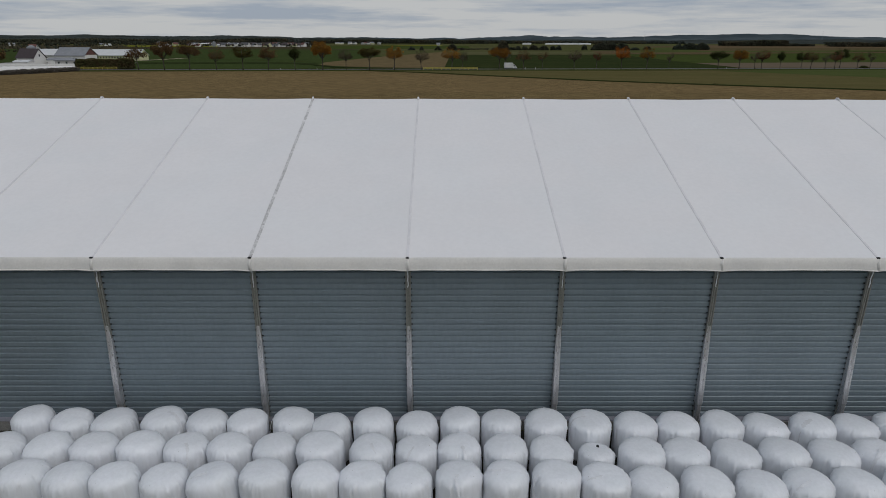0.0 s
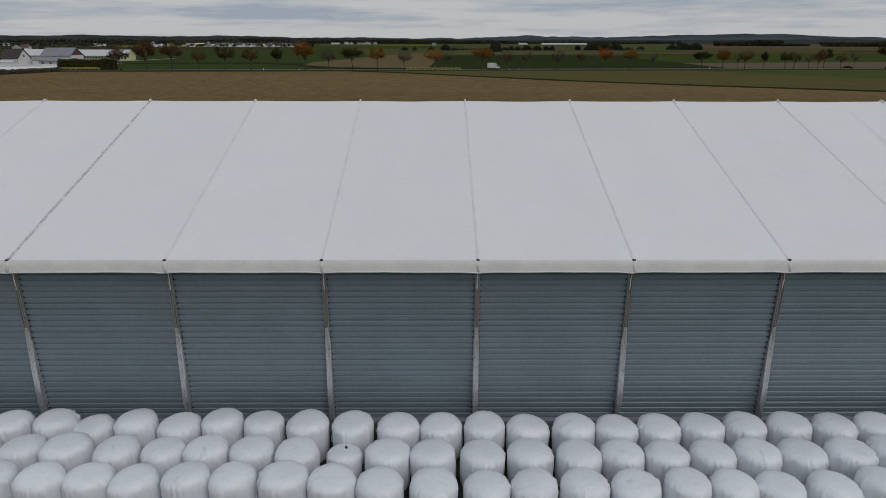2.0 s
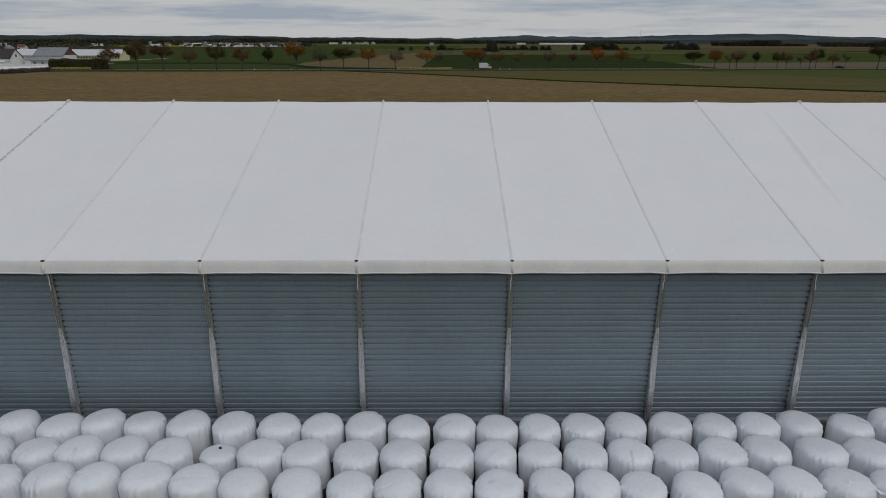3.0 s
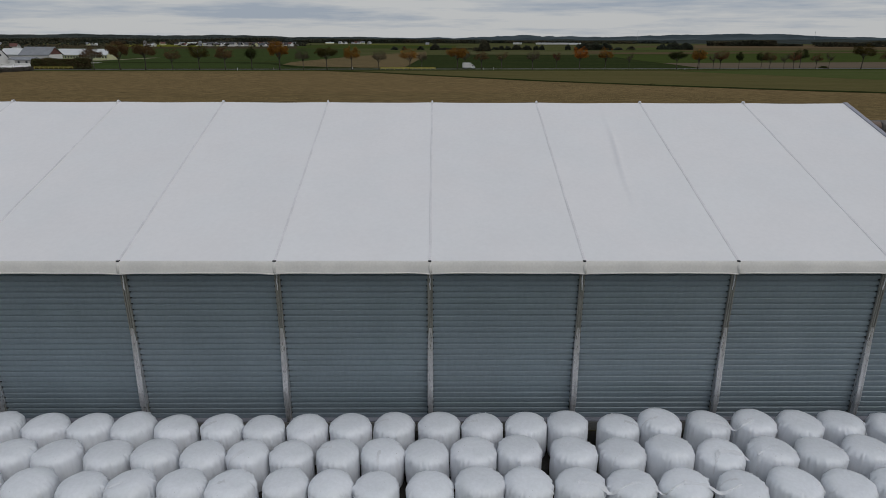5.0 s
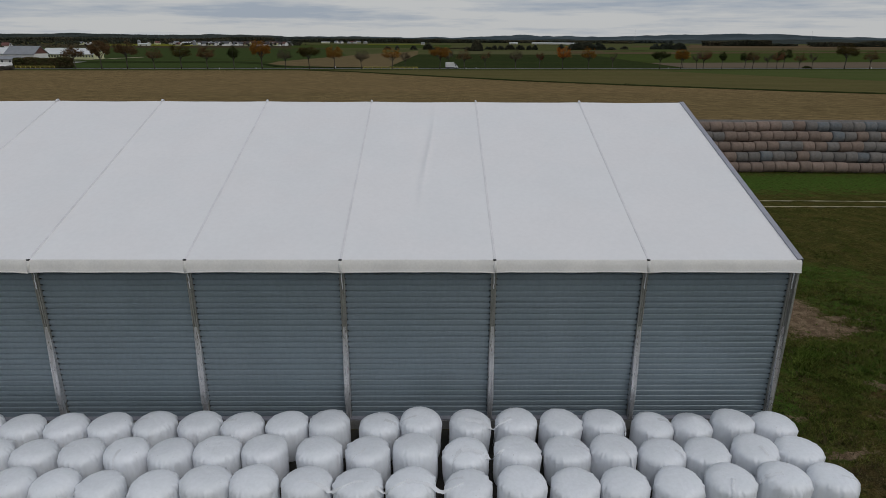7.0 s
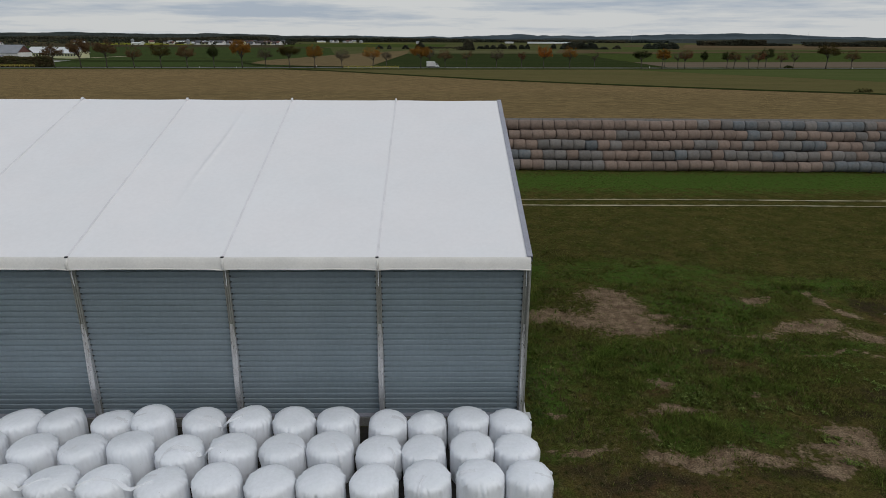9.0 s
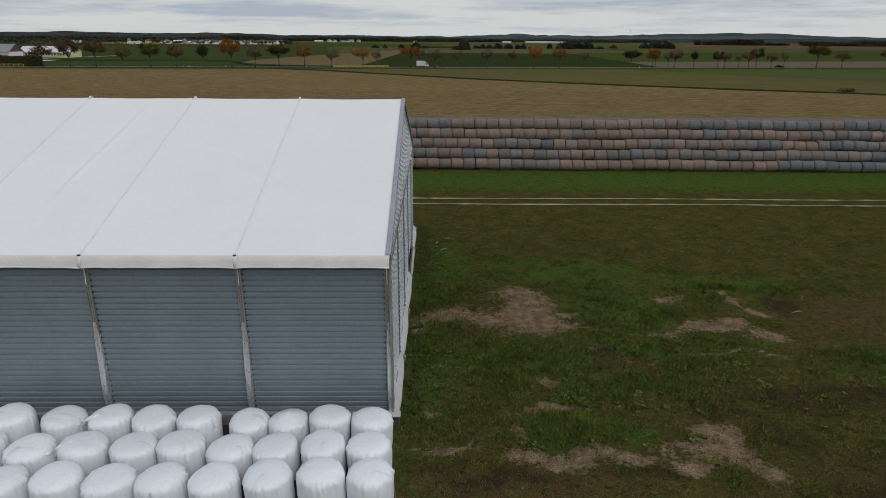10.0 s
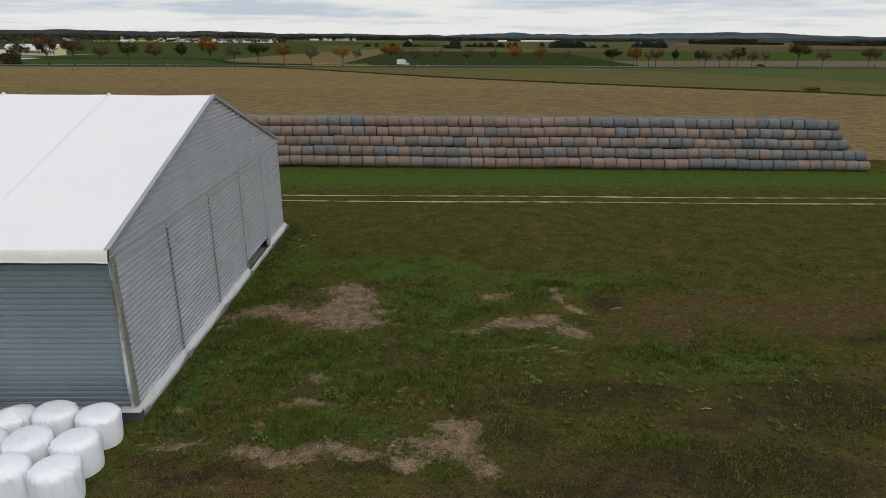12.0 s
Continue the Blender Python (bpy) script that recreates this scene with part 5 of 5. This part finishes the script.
def hills(name, y, deep, tops, mat, label, seed):
    """A wooded rise: top heights over x, rolling down to the plain in front."""
    xs = np.arange(-3300, 3301, 9)
    h = np.interp(xs, [t[0] for t in tops], [t[1] for t in tops]) + 7 * (vnoise(xs, xs * 0, 130, seed) - 0.5) + 5 * (vnoise(xs, xs * 0, 45, seed + 1) - 0.5) + 2.6 * (vnoise(xs, xs * 0, 13, seed + 5) - 0.5)
    rows = []
    for k, (dy, s) in enumerate(((0, 0.0), (0.15, 0.35), (0.5, 0.75), (0.8, 0.95), (1.0, 1.0), (1.5, 0.9))):
        rows.append([(x, y + deep * dy, -1.5 + (max(q, 1) + 1.5) * s + (3 * vnoise(np.array(x), np.array(k * 90.0), 40, seed + 2) if 0 < k else 0)) for x, q in zip(xs, h)])
    return tagged(new(name, Build().sheet(rows).mesh(name, mat, True)), label, "hills", kind="structure")


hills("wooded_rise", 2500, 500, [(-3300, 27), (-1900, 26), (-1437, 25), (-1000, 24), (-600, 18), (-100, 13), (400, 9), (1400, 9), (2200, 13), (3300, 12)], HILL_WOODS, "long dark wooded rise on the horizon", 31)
hills("far_hills", 3500, 500, [(-3300, 27), (-1950, 25), (-830, 20), (100, 20), (330, 26), (540, 33), (700, 28), (821, 26), (1100, 29), (1370, 33), (1600, 43), (1870, 49), (2200, 42), (2480, 28), (3300, 24)], FAR_HILL, "wooded hills on the horizon, tinted blue for haze", 35)

# ---------------------------------------------------------------- farm beside the road, village and far sheds
PLASTER = material("white_plaster", (0.72, 0.71, 0.69), 0.8, spread=0.08, scale=0.4, fine=4, coords="World", tint=(0.60, 0.59, 0.56), tint_scale=0.2)
VILLAGE_WALL = material("grey_white_plaster", (0.40, 0.39, 0.37), 0.85, spread=0.1, scale=0.4, fine=4, coords="World")
CREAM = material("cream_wall", (0.55, 0.55, 0.33), 0.8, spread=0.08, scale=0.4, fine=4, coords="World")
TILE_DARK = material("dark_brown_tiles", (0.038, 0.026, 0.028), 0.7, spread=0.15, scale=0.8, fine=6, coords="World")
TILE_RED = material("red_brick_gable", (0.13, 0.055, 0.045), 0.8, spread=0.15, scale=0.8, fine=6, coords="World")
ROOF_GREY = material("grey_sheet_roof", (0.22, 0.23, 0.25), 0.6, spread=0.1, scale=0.5, fine=5, coords="World", tint=(0.17, 0.18, 0.2), tint_scale=0.2)
ROOF_PALE = material("pale_sheet_roof", (0.56, 0.57, 0.58), 0.5, spread=0.06, scale=0.3, fine=4, coords="World")
WINDOW = material("dark_window", (0.03, 0.035, 0.04), 0.2, spread=0.1)
RAIL_YELLOW = material("yellow_paint", (0.40, 0.34, 0.06), 0.5, spread=0.15, scale=1, fine=9)


def gabled(name, x, y, long, deep, wall_h, roof_h, turn, wall, roof, label, category, gable=None, windows=0, door=False):
    """A house or barn: walls with gables, an overhanging roof of two slabs, windows along the front."""
    t = tagged(empty(name, pose(x, y, -1.15, 0, 0, turn)), label, category)
    a, d = long / 2, deep / 2
    part("wall", Build().box(-a, a, -d, d, 0, wall_h).mesh("wall", wall), t)
    for s in (-1, 1):
        g = Build().add([(s * a, -d, wall_h), (s * a, d, wall_h), (s * a, 0, wall_h + roof_h), (s * (a - 0.25), -d, wall_h), (s * (a - 0.25), d, wall_h), (s * (a - 0.25), 0, wall_h + roof_h)], [(0, 1, 2), (5, 4, 3), (0, 2, 5, 3), (1, 4, 5, 2)])
        part("gable", g.mesh("gable", gable or wall), t)
        o, e = 0.5, 0.06 * deep
        zl = wall_h - roof_h * e / d
        r = Build().add([(-a - o, s * (d + e), zl), (a + o, s * (d + e), zl), (a + o, 0, wall_h + roof_h), (-a - o, 0, wall_h + roof_h), (-a - o, s * (d + e), zl + 0.25), (a + o, s * (d + e), zl + 0.25), (a + o, 0, wall_h + roof_h + 0.25), (-a - o, 0, wall_h + roof_h + 0.25)],
                        [(0, 1, 2, 3), (4, 7, 6, 5), (0, 4, 5, 1), (1, 5, 6, 2), (3, 2, 6, 7), (0, 3, 7, 4)])
        part("roof", r.mesh("roof", roof), t)
    for i in range(windows):
        wx = -a + (i + 0.5) * long / windows
        part("window", Build().box(wx - 0.5, wx + 0.5, -d - 0.05, -d + 0.1, wall_h * 0.4, wall_h * 0.4 + 1.2).mesh("window", WINDOW), t)
    if door:
        part("window", Build().box(a - 0.1, a + 0.05, -0.5, 0.5, wall_h + 0.3, wall_h + 1.5).mesh("window", WINDOW), t)
    return t


gabled("farmhouse", -267, 343, 10.5, 9, 4.2, 4.4, -8, PLASTER, TILE_DARK, "white farmhouse with a steep dark brown roof", "house", door=True, windows=2)
gabled("barn", -283, 392, 18, 12, 4.5, 3.2, -2, PLASTER, ROOF_PALE, "long white barn with a pale sheet roof", "barn")
gabled("grey_barn", -263.5, 382, 19, 12, 4.6, 4.2, -6, PLASTER, ROOF_GREY, "barn with a grey sheet roof and dark red gable", "barn", gable=TILE_RED)
gabled("cow_shed", -259, 425, 36, 12, 3.6, 3.4, -4, CREAM, ROOF_PALE, "long cattle shed with a white roof and cream walls", "shed", windows=18)
gabled("annexe", -252, 347, 14, 6, 2.8, 0.9, -6, PLASTER, ROOF_GREY, "low white annexe beside the farmhouse", "shed", windows=0)
gabled("garage", -238, 330, 13, 7, 3.0, 0.5, -4, VILLAGE_WALL, ROOF_GREY, "low grey garage beside the hedge", "garage", windows=3)
gabled("lean_to", -262, 328, 8, 5, 2.2, 0.7, -6, PLASTER, ROOF_PALE, "low white lean-to shed in the farm yard", "shed")
t = tagged(empty("silo", pose(-284, 372, -1.1)), "grey steel feed silo behind the farmhouse", "silo")
part("tank", Build().tube([(0, 0, 0), (0, 0, 9)], [2.6, 2.6], 14).mesh("tank", ROOF_GREY, True), t)
part("roof", Build().tube([(0, 0, 9), (0, 0, 10.4)], [2.7, 0.3], 14).mesh("roof", ROOF_GREY), t)
for x0, x1, y0, h in ((-275, -240, 318, 1.3), (-242, -226, 322, 1.5)):
    wall = Build().box(x0, x1, y0, y0 + 0.5, -1.2, -1.1 + h, 0.1)
    tagged(new("yard_wall", wall.mesh("yard_wall", PLASTER)), "low white yard wall of the farm", "wall", kind="structure")
tagged(new("farm_yard", Build().box(-300, -222, 312, 372, -1.3, -0.9).mesh("farm_yard", material("pale_concrete", (0.36, 0.35, 0.33), 0.9, spread=0.15, scale=0.1, fine=1, coords="World"))), "pale concrete farm yard", "yard", kind="structure")
BANK = [(-222.3, 219.7), (-215.1, 238.8), (-209.1, 254.7), (-203.4, 274.8)]
clump_mass("rubble_bank", [(p[0] + (q[0] - p[0]) * k / 8 - 1.6, p[0] + (q[0] - p[0]) * k / 8 + 1.6, p[1] + (q[1] - p[1]) * k / 8 - 0.6, p[1] + (q[1] - p[1]) * k / 8 + 2.2, -1.2, 2.3, 240) for p, q in zip(BANK, BANK[1:]) for k in range(8)],
           material("grey_rubble", (0.075, 0.066, 0.054), 0.95, spread=0.4, scale=0.8, fine=3, coords="World"), "grey bank of rubble and weeds at the field's edge", "rubble", 0.22, 41, dome_under=0)
# feed clamp under a white sheet, held down along its scalloped edge
rows = []
for j, (off, up) in enumerate(((1.6, 0.35), (2.0, 0.62), (3.6, 0.92), (7.0, 1.0), (11.0, 0.9), (14.0, 0.0))):
    row = []
    for i in range(61):
        u = i / 60 * 3
        k = min(int(u), 2)
        p, q = BANK[k], BANK[k + 1]
        x, y = p[0] + (q[0] - p[0]) * (u - k), p[1] + (q[1] - p[1]) * (u - k)
        row.append((x - 0.75 * off, y + 0.66 * off, -1.15 + (3.7 - 0.55 * u) * up + 0.22 * abs(math.sin(i * 0.8)) * (0 < j < 5)))
    rows.append(row)
tagged(new("feed_clamp", Build().sheet(rows).mesh("feed_clamp", PLASTER, True)), "long feed clamp covered with a white sheet beside the farm", "feed clamp")


def guard_rail(x0, x1, off):
    t = tagged(empty("guard_rail", pose(x0, road_y(x0) + off, -1.1, 0, 0, math.degrees(math.atan(0.08)))), "yellow painted guard rail beside the road", "guard rail")
    n = int((x1 - x0) / 2.2)
    for i in range(n + 1):
        part("post", Build().box(i * 2.2 - 0.1, i * 2.2 + 0.1, -0.1, 0.1, 0, 1.2).mesh("post", RAIL_YELLOW), t)
    for z in (0.55, 1.0):
        part("bar", Build().box(0, n * 2.2, -0.06, 0.06, z, z + 0.2).mesh("bar", RAIL_YELLOW), t)


guard_rail(-47, -19, -6.5)
guard_rail(-216, -194, 3.2)

for i, (x, off) in enumerate(((-115, -5), (-98, -5), (-62, 5), (3, -5), (8, -5), (106, -5), (186, 5), (216, -5))):
    t = tagged(empty("delineator", pose(x, road_y(x) + off, -1.1)), "small white roadside marker post", "marker post", "roadside marker posts")
    part("post", Build().box(-0.09, 0.09, -0.06, 0.06, 0, 1.0, 0.03).mesh("post", PLASTER), t)
    part("band", Build().box(-0.095, 0.095, -0.065, 0.065, 0.72, 0.86).mesh("band", DARK), t)

# village: small white houses with red-brown and grey roofs
pick = random.Random(77)
ROOF_SLATE = material("dark_slate_roof", (0.07, 0.072, 0.08), 0.7, spread=0.15, scale=0.5, fine=5, coords="World")
ROOFS = [TILE_DARK, TILE_RED, ROOF_GREY, ROOF_SLATE, TILE_DARK]
clump_mass("village_trees", [(-510, -290, 1170, 1390, -1.1, 7.5, 210), (-1150, -650, 1110, 1360, -1.1, 7, 200), (-740, -540, 790, 870, -1.1, 5, 40)], WOODS, "dark garden trees among the houses", "trees", 2.2, 43)
VILLAGE = [(-500, -300, 1180, 1380, 85), (-600, -480, 1300, 1400, 14), (-345, -200, 1850, 1930, 14), (-1150, -700, 1120, 1350, 14), (-720, -560, 800, 860, 5), (-45, -20, 1500, 1560, 1)]
for x0, x1, y0, y1, n in VILLAGE:
    for i in range(n):
        x, y = pick.uniform(x0, x1), pick.uniform(y0, y1)
        big = pick.random() < 0.07
        gabled("house", x, y, pick.uniform(18, 28) if big else pick.uniform(7, 11), pick.uniform(7, 9), pick.uniform(2.4, 4.2), pick.uniform(2.2, 3.6) if not big else 1.6, pick.uniform(-60, 60) if not big else pick.uniform(-12, 12),
               pick.choice((PLASTER, PLASTER, VILLAGE_WALL, CREAM)), ROOF_PALE if big else ROOFS[pick.randrange(5)], "long pale village shed" if big else "small white village house with a pitched roof", "house")
for x, y, long in ((217, 1900, 24), (320, 1900, 96), (376, 1850, 34), (-520, 1120, 16), (-470, 1240, 26)):
    gabled("greenhouse_shed", x, y, long, 14, 3.2, 1.4, 2, PLASTER, ROOF_PALE, "long white shed far away on the plain", "shed")
for x in (-560, -458):
    t = tagged(empty("silo", pose(x, 1190, -1.1)), "grey farm silo near the village", "silo")
    part("tank", Build().tube([(0, 0, 0), (0, 0, 8)], [3, 3], 12).mesh("tank", ROOF_GREY), t)
    part("roof", Build().tube([(0, 0, 8), (0, 0, 10)], [3.1, 0.3], 12).mesh("roof", ROOF_GREY), t)
for x, y, h in ((1002, 3300, 62), (1938, 3350, 60)):
    t = tagged(empty("radio_mast", pose(x, y, -1.1)), "thin far-off radio mast", "mast")
    part("mast", Build().tube([(0, 0, 0), (0, 0, h)], [0.6, 0.3], 5).mesh("mast", ROOF_GREY), t)


# ---------------------------------------------------------------- white delivery van on the road
def build_van(x):
    van = tagged(empty("box_van", pose(x, road_y(x) - 1.5, -0.98, 0, 0, math.degrees(math.atan(0.08)))), "white box van on the country road", "van")
    white = material("van_white_paint", (0.72, 0.72, 0.71), 0.35, spread=0.04, scale=0.6, fine=4)
    part("cargo_box", Build().box(-3.1, 1.15, -1.05, 1.05, 0.75, 3.05, 0.08).mesh("cargo_box", white), van)
    side = [(1.2, 0.5), (3.05, 0.5), (3.1, 1.1), (2.75, 1.35), (2.05, 2.25), (1.2, 2.35)]
    cab = Build().add([(a, s, b) for s in (-0.98, 0.98) for a, b in side], [(5, 4, 3, 2, 1, 0), (6, 7, 8, 9, 10, 11)] + [(i, (i + 1) % 6, 6 + (i + 1) % 6, 6 + i) for i in range(6)])
    c = part("cab", cab.mesh("cab", white), van)
    part("windscreen", Build().add([(2.72, -0.85, 1.42), (2.72, 0.85, 1.42), (2.12, 0.8, 2.2), (2.12, -0.8, 2.2)], [(0, 1, 2, 3)]).add([(2.75, -0.85, 1.44), (2.75, 0.85, 1.44), (2.15, 0.8, 2.22), (2.15, -0.8, 2.22)], [(0, 1, 2, 3)]).mesh("windscreen", WINDOW), c)
    for s in (-1, 1):
        part("side_window", Build().box(1.45, 2.2, *sorted((s * 0.975, s * 0.995)), 1.4, 2.1).mesh("side_window", WINDOW), c)
        part("headlight", Build().box(3.0, 3.13, *sorted((s * 0.6, s * 0.9)), 0.75, 1.0).mesh("headlight", ROOF_PALE), c)
        for wx in (-1.9, 2.3):
            w = part("wheel", Build().tube([(wx, s * 0.72, 0.38), (wx, s * 1.0, 0.38)], [0.38, 0.38], 16).mesh("tyre", DARK), van)
            part("rim", Build().tube([(wx, s * 0.98, 0.38), (wx, s * 1.02, 0.38)], [0.2, 0.18], 12).mesh("rim", ROOF_GREY), w)
    part("chassis", Build().box(-3.0, 2.8, -0.8, 0.8, 0.45, 0.74).mesh("chassis", DARK), van)


build_van(-4.0)

# ---------------------------------------------------------------- small things in the grass
TUFT = leaf_material("grass_blades", (0.066, 0.086, 0.018), (0.104, 0.090, 0.030))
TUFT_DRY = leaf_material("dry_grass_blades", (0.100, 0.078, 0.040), (0.075, 0.066, 0.030))
for mm in (TUFT, TUFT_DRY):
    mm.node_tree.nodes["Mapping"].inputs["Scale"].default_value = (1.5, 1.5, 1.5)


def grass(name, mat, count, seed, high, label, dry, tall=False):
    rng = np.random.RandomState(seed)
    depth = rng.rand(count) ** 1.5
    y = -9 + depth * 42
    x = -1.5 + rng.rand(count) * (24 + 0.75 * (y + 19))
    bare = spots(x + 1.6 * (vnoise(x, y, 1.7, 11) - 0.5), y + (vnoise(x, y, 1.4, 12) - 0.5), BARE)
    lushness = vnoise(x, y, 2.1, 51) * 0.4 + vnoise(x, y, 0.8, 52) * 0.3 + vnoise(x, y, 0.33, 54) * 0.3
    keep = (rng.rand(count) > bare * 0.95) & ((rng.rand(count) < np.clip(lushness * 3.0 - 0.95, 0.03, 1)) if not dry else (rng.rand(count) < np.clip(1.15 - lushness * 1.5, 0.03, 1)))
    worn = np.maximum(spots(x, y, DRY, 0.6), np.clip((-2.2 - y) / 3, 0, 1) * 0.7)
    keep &= rng.rand(count) > np.clip((y - 14) / 20, 0, 1)
    keep &= rng.rand(count) > np.clip((x - 10) / 14, 0, 0.45) * (1 - spots(x, y, LUSH, 0.6))
    keep &= rng.rand(count) > worn * (0.92 if not dry else 0.2)
    keep &= ~((x < 0.55) & (y > -0.3) & (y < 24)) & ~((x < 0.45) & (y < 0))
    if tall:
        keep &= rng.rand(count) < np.clip(spots(x, y, LUSH, 0.6) * 1.2 * (vnoise(x, y, 0.55, 56) * 2.4 - 0.9), 0, 1) + 0.5 * np.clip(vnoise(x, y, 0.7, 57) * 4 - 3.1, 0, 1)
        keep &= y < 14
    x, y = x[keep], y[keep]
    n = len(x)
    h = high * (0.5 + rng.rand(n)) * (0.6 + 0.7 * vnoise(x, y, 1.6, 53)) * (1 + 0.8 * spots(x, y, LUSH, 0.6) * (y < 13))
    v, f = [], []
    for blade in range(4):
        a = rng.rand(n) * 6.283
        w, lean = 0.0125 * (0.6 + rng.rand(n)), h * (0.8 + 0.8 * rng.rand(n))
        ca, sa = np.cos(a), np.sin(a)
        ox, oy = 0.07 * rng.randn(n), 0.07 * rng.randn(n)
        p0 = np.stack([x + ox - sa * w, y + oy + ca * w, np.full(n, -0.02)], -1)
        p1 = np.stack([x + ox + sa * w, y + oy - ca * w, np.full(n, -0.02)], -1)
        p2 = np.stack([x + ox + ca * lean, y + oy + sa * lean, h], -1)
        v.append(np.stack([p0, p1, p2], 1).reshape(-1, 3))
    v = np.concatenate(v)
    f = np.arange(len(v)).reshape(-1, 3)
    me = bpy.data.meshes.new(name)
    me.from_pydata(v.tolist(), [], f.tolist())
    me.materials.append(mat)
    return tagged(new(name, me), label, "grass", kind="stuff")


grass("meadow_grass", TUFT, 330000, 61, 0.068, "short tufts of green meadow grass", False)
grass("tussocks", leaf_material("tussock_blades", (0.062, 0.098, 0.017), (0.096, 0.108, 0.026)), 260000, 63, 0.13, "taller green tussocks of rank grass", False, True)
grass("dry_grass", TUFT_DRY, 70000, 62, 0.07, "dry straw-coloured grass tufts", True)
WEED = leaf_material("pale_weed_leaves", (0.105, 0.130, 0.035), (0.075, 0.105, 0.028))
TWIG = material("bleached_twig", (0.26, 0.23, 0.18), 0.9, spread=0.2, scale=5)


def weeds(name, places, mat, label, seed):
    """Low rosettes of broad leaves: x, y, half width, half depth, count."""
    rng = random.Random(seed)
    v, f = [], []
    for cx, cy, a, b, n in places:
        for _ in range(n):
            x, y, s = cx + rng.gauss(0, a * 0.6), cy + rng.gauss(0, b * 0.6), rng.uniform(0.07, 0.15)
            for k in range(7):
                t = k * 0.9 + rng.uniform(-0.3, 0.3)
                c, d = math.cos(t), math.sin(t)
                o, q, up = len(v), s * rng.uniform(0.7, 1.2), rng.uniform(0.3, 0.8)
                v += [(x, y, 0.02), (x + c * q * 0.5 - d * q * 0.2, y + d * q * 0.5 + c * q * 0.2, 0.03 + q * up), (x + c * q, y + d * q, 0.03 + q * up * 0.8), (x + c * q * 0.5 + d * q * 0.2, y + d * q * 0.5 - c * q * 0.2, 0.03 + q * up)]
                f.append((o, o + 1, o + 2, o + 3))
    return tagged(new(name, mesh_of(name, v, f, mat)), label, "weeds", kind="stuff")


weeds("leafy_weeds", [(7.1, 1.78, 0.9, 0.5, 60), (14.0, 4.2, 0.6, 0.4, 26), (14.6, 2.4, 0.5, 0.4, 14), (6.4, -1.1, 1.6, 0.5, 30), (10.6, -0.95, 0.4, 0.25, 14), (10.5, -2.2, 0.35, 0.2, 12), (9.4, 0.9, 1.2, 0.4, 24), (23.0, -0.6, 0.6, 0.3, 14),
                      (1.4, 4.5, 0.4, 2.6, 26), (1.6, 17.5, 0.7, 2.4, 90), (8.0, 5.0, 8.0, 3.5, 120), (20.0, 2.0, 7.0, 3.0, 90)], WEED, "low pale green leafy weeds in the grass", 64)
weeds("stack_foot_grass", [(k * 2.0 + 1, 44.78 - 0.0216 * (k * 2.0 - 4), 1.2, 0.12, 26) for k in range(29)], TUFT, "rough grass along the foot of the straw stack", 65)
RANK = leaf_material("rank_weed_leaves", (0.040, 0.060, 0.016), (0.055, 0.070, 0.022))
weeds("rank_weeds", [(0.75, 0.6 + 1.2 * k, 0.35, 0.7, 22 if k < 12 else 34) for k in range(20)], RANK, "dark rank weeds along the foot of the gable wall", 66)
# the second stands in for a pale patch, the last three for pale stones
for x, y, long, turn in ((19.84, 9.3, 0.62, 12), (20.7, 0.4, 0.4, -8), (2.1, 19.0, 0.5, 30), (1.7, 20.4, 0.4, 65), (2.4, 21.3, 0.45, 15)):
    b = Build().tube([(-long / 2, 0, 0), (-long * 0.1, 0.03, 0.04), (long * 0.25, 0.0, 0.05), (long / 2, 0.05, 0.02)], [0.022, 0.03, 0.024, 0.01], 5)
    b.tube([(long * 0.1, 0.01, 0.045), (long * 0.3, 0.12, 0.08)], [0.016, 0.006], 4)
    ob = new("twig", b.mesh("twig", TWIG, True))
    ob.matrix_basis = pose(x, y, 0.05, 0, 0, turn)
    tagged(ob, "bleached broken twig lying in the grass", "twig", "fallen twigs")


def stubble_rows():
    """Cut maize stalks and litter standing in drill rows behind the straw stack."""
    rng = np.random.RandomState(71)
    px, py = [], []
    y = 51.5
    while y < 150:
        x0, x1 = -30 - 0.2 * y, 62 + 0.62 * y
        n = int((x1 - x0) / (0.13 + 0.002 * y))
        x = x0 + (x1 - x0) * rng.rand(n)
        thick = vnoise(x, np.full(n, y * 3), 5, 73)
        x = x[rng.rand(n) < 0.35 + 0.65 * thick]
        px.append(x)
        py.append(y - 0.010 * x + 0.07 * rng.randn(len(x)))
        y += 0.76
    x, y = np.concatenate(px), np.concatenate(py)
    ok = y < np.interp(x, [q[0] for q in DITCH_LINE], [q[1] for q in DITCH_LINE]) - 4
    x, y = x[ok], y[ok]
    n = len(x)
    z = np.interp(y, [60, 250], [0, -1.1]) + 0.02
    h, w = 0.02 + 0.06 * rng.rand(n), 0.05 + 0.10 * rng.rand(n)
    lean = 0.2 * rng.randn(n)
    tri = np.stack([np.stack([x - w, y, z], -1), np.stack([x + w, y + 0.05 * rng.randn(n), z], -1), np.stack([x + lean, y + 0.12 * rng.randn(n), z + h], -1)], 1).reshape(-1, 3)
    me = bpy.data.meshes.new("field_stubble")
    me.from_pydata(tri.tolist(), [], np.arange(len(tri)).reshape(-1, 3).tolist())
    me.materials.append(leaf_material("straw_stubble", (0.235, 0.180, 0.092), (0.175, 0.142, 0.068)))
    tagged(new("field_stubble", me), "rows of pale cut stubble on the brown field", "stubble", kind="stuff")


stubble_rows()
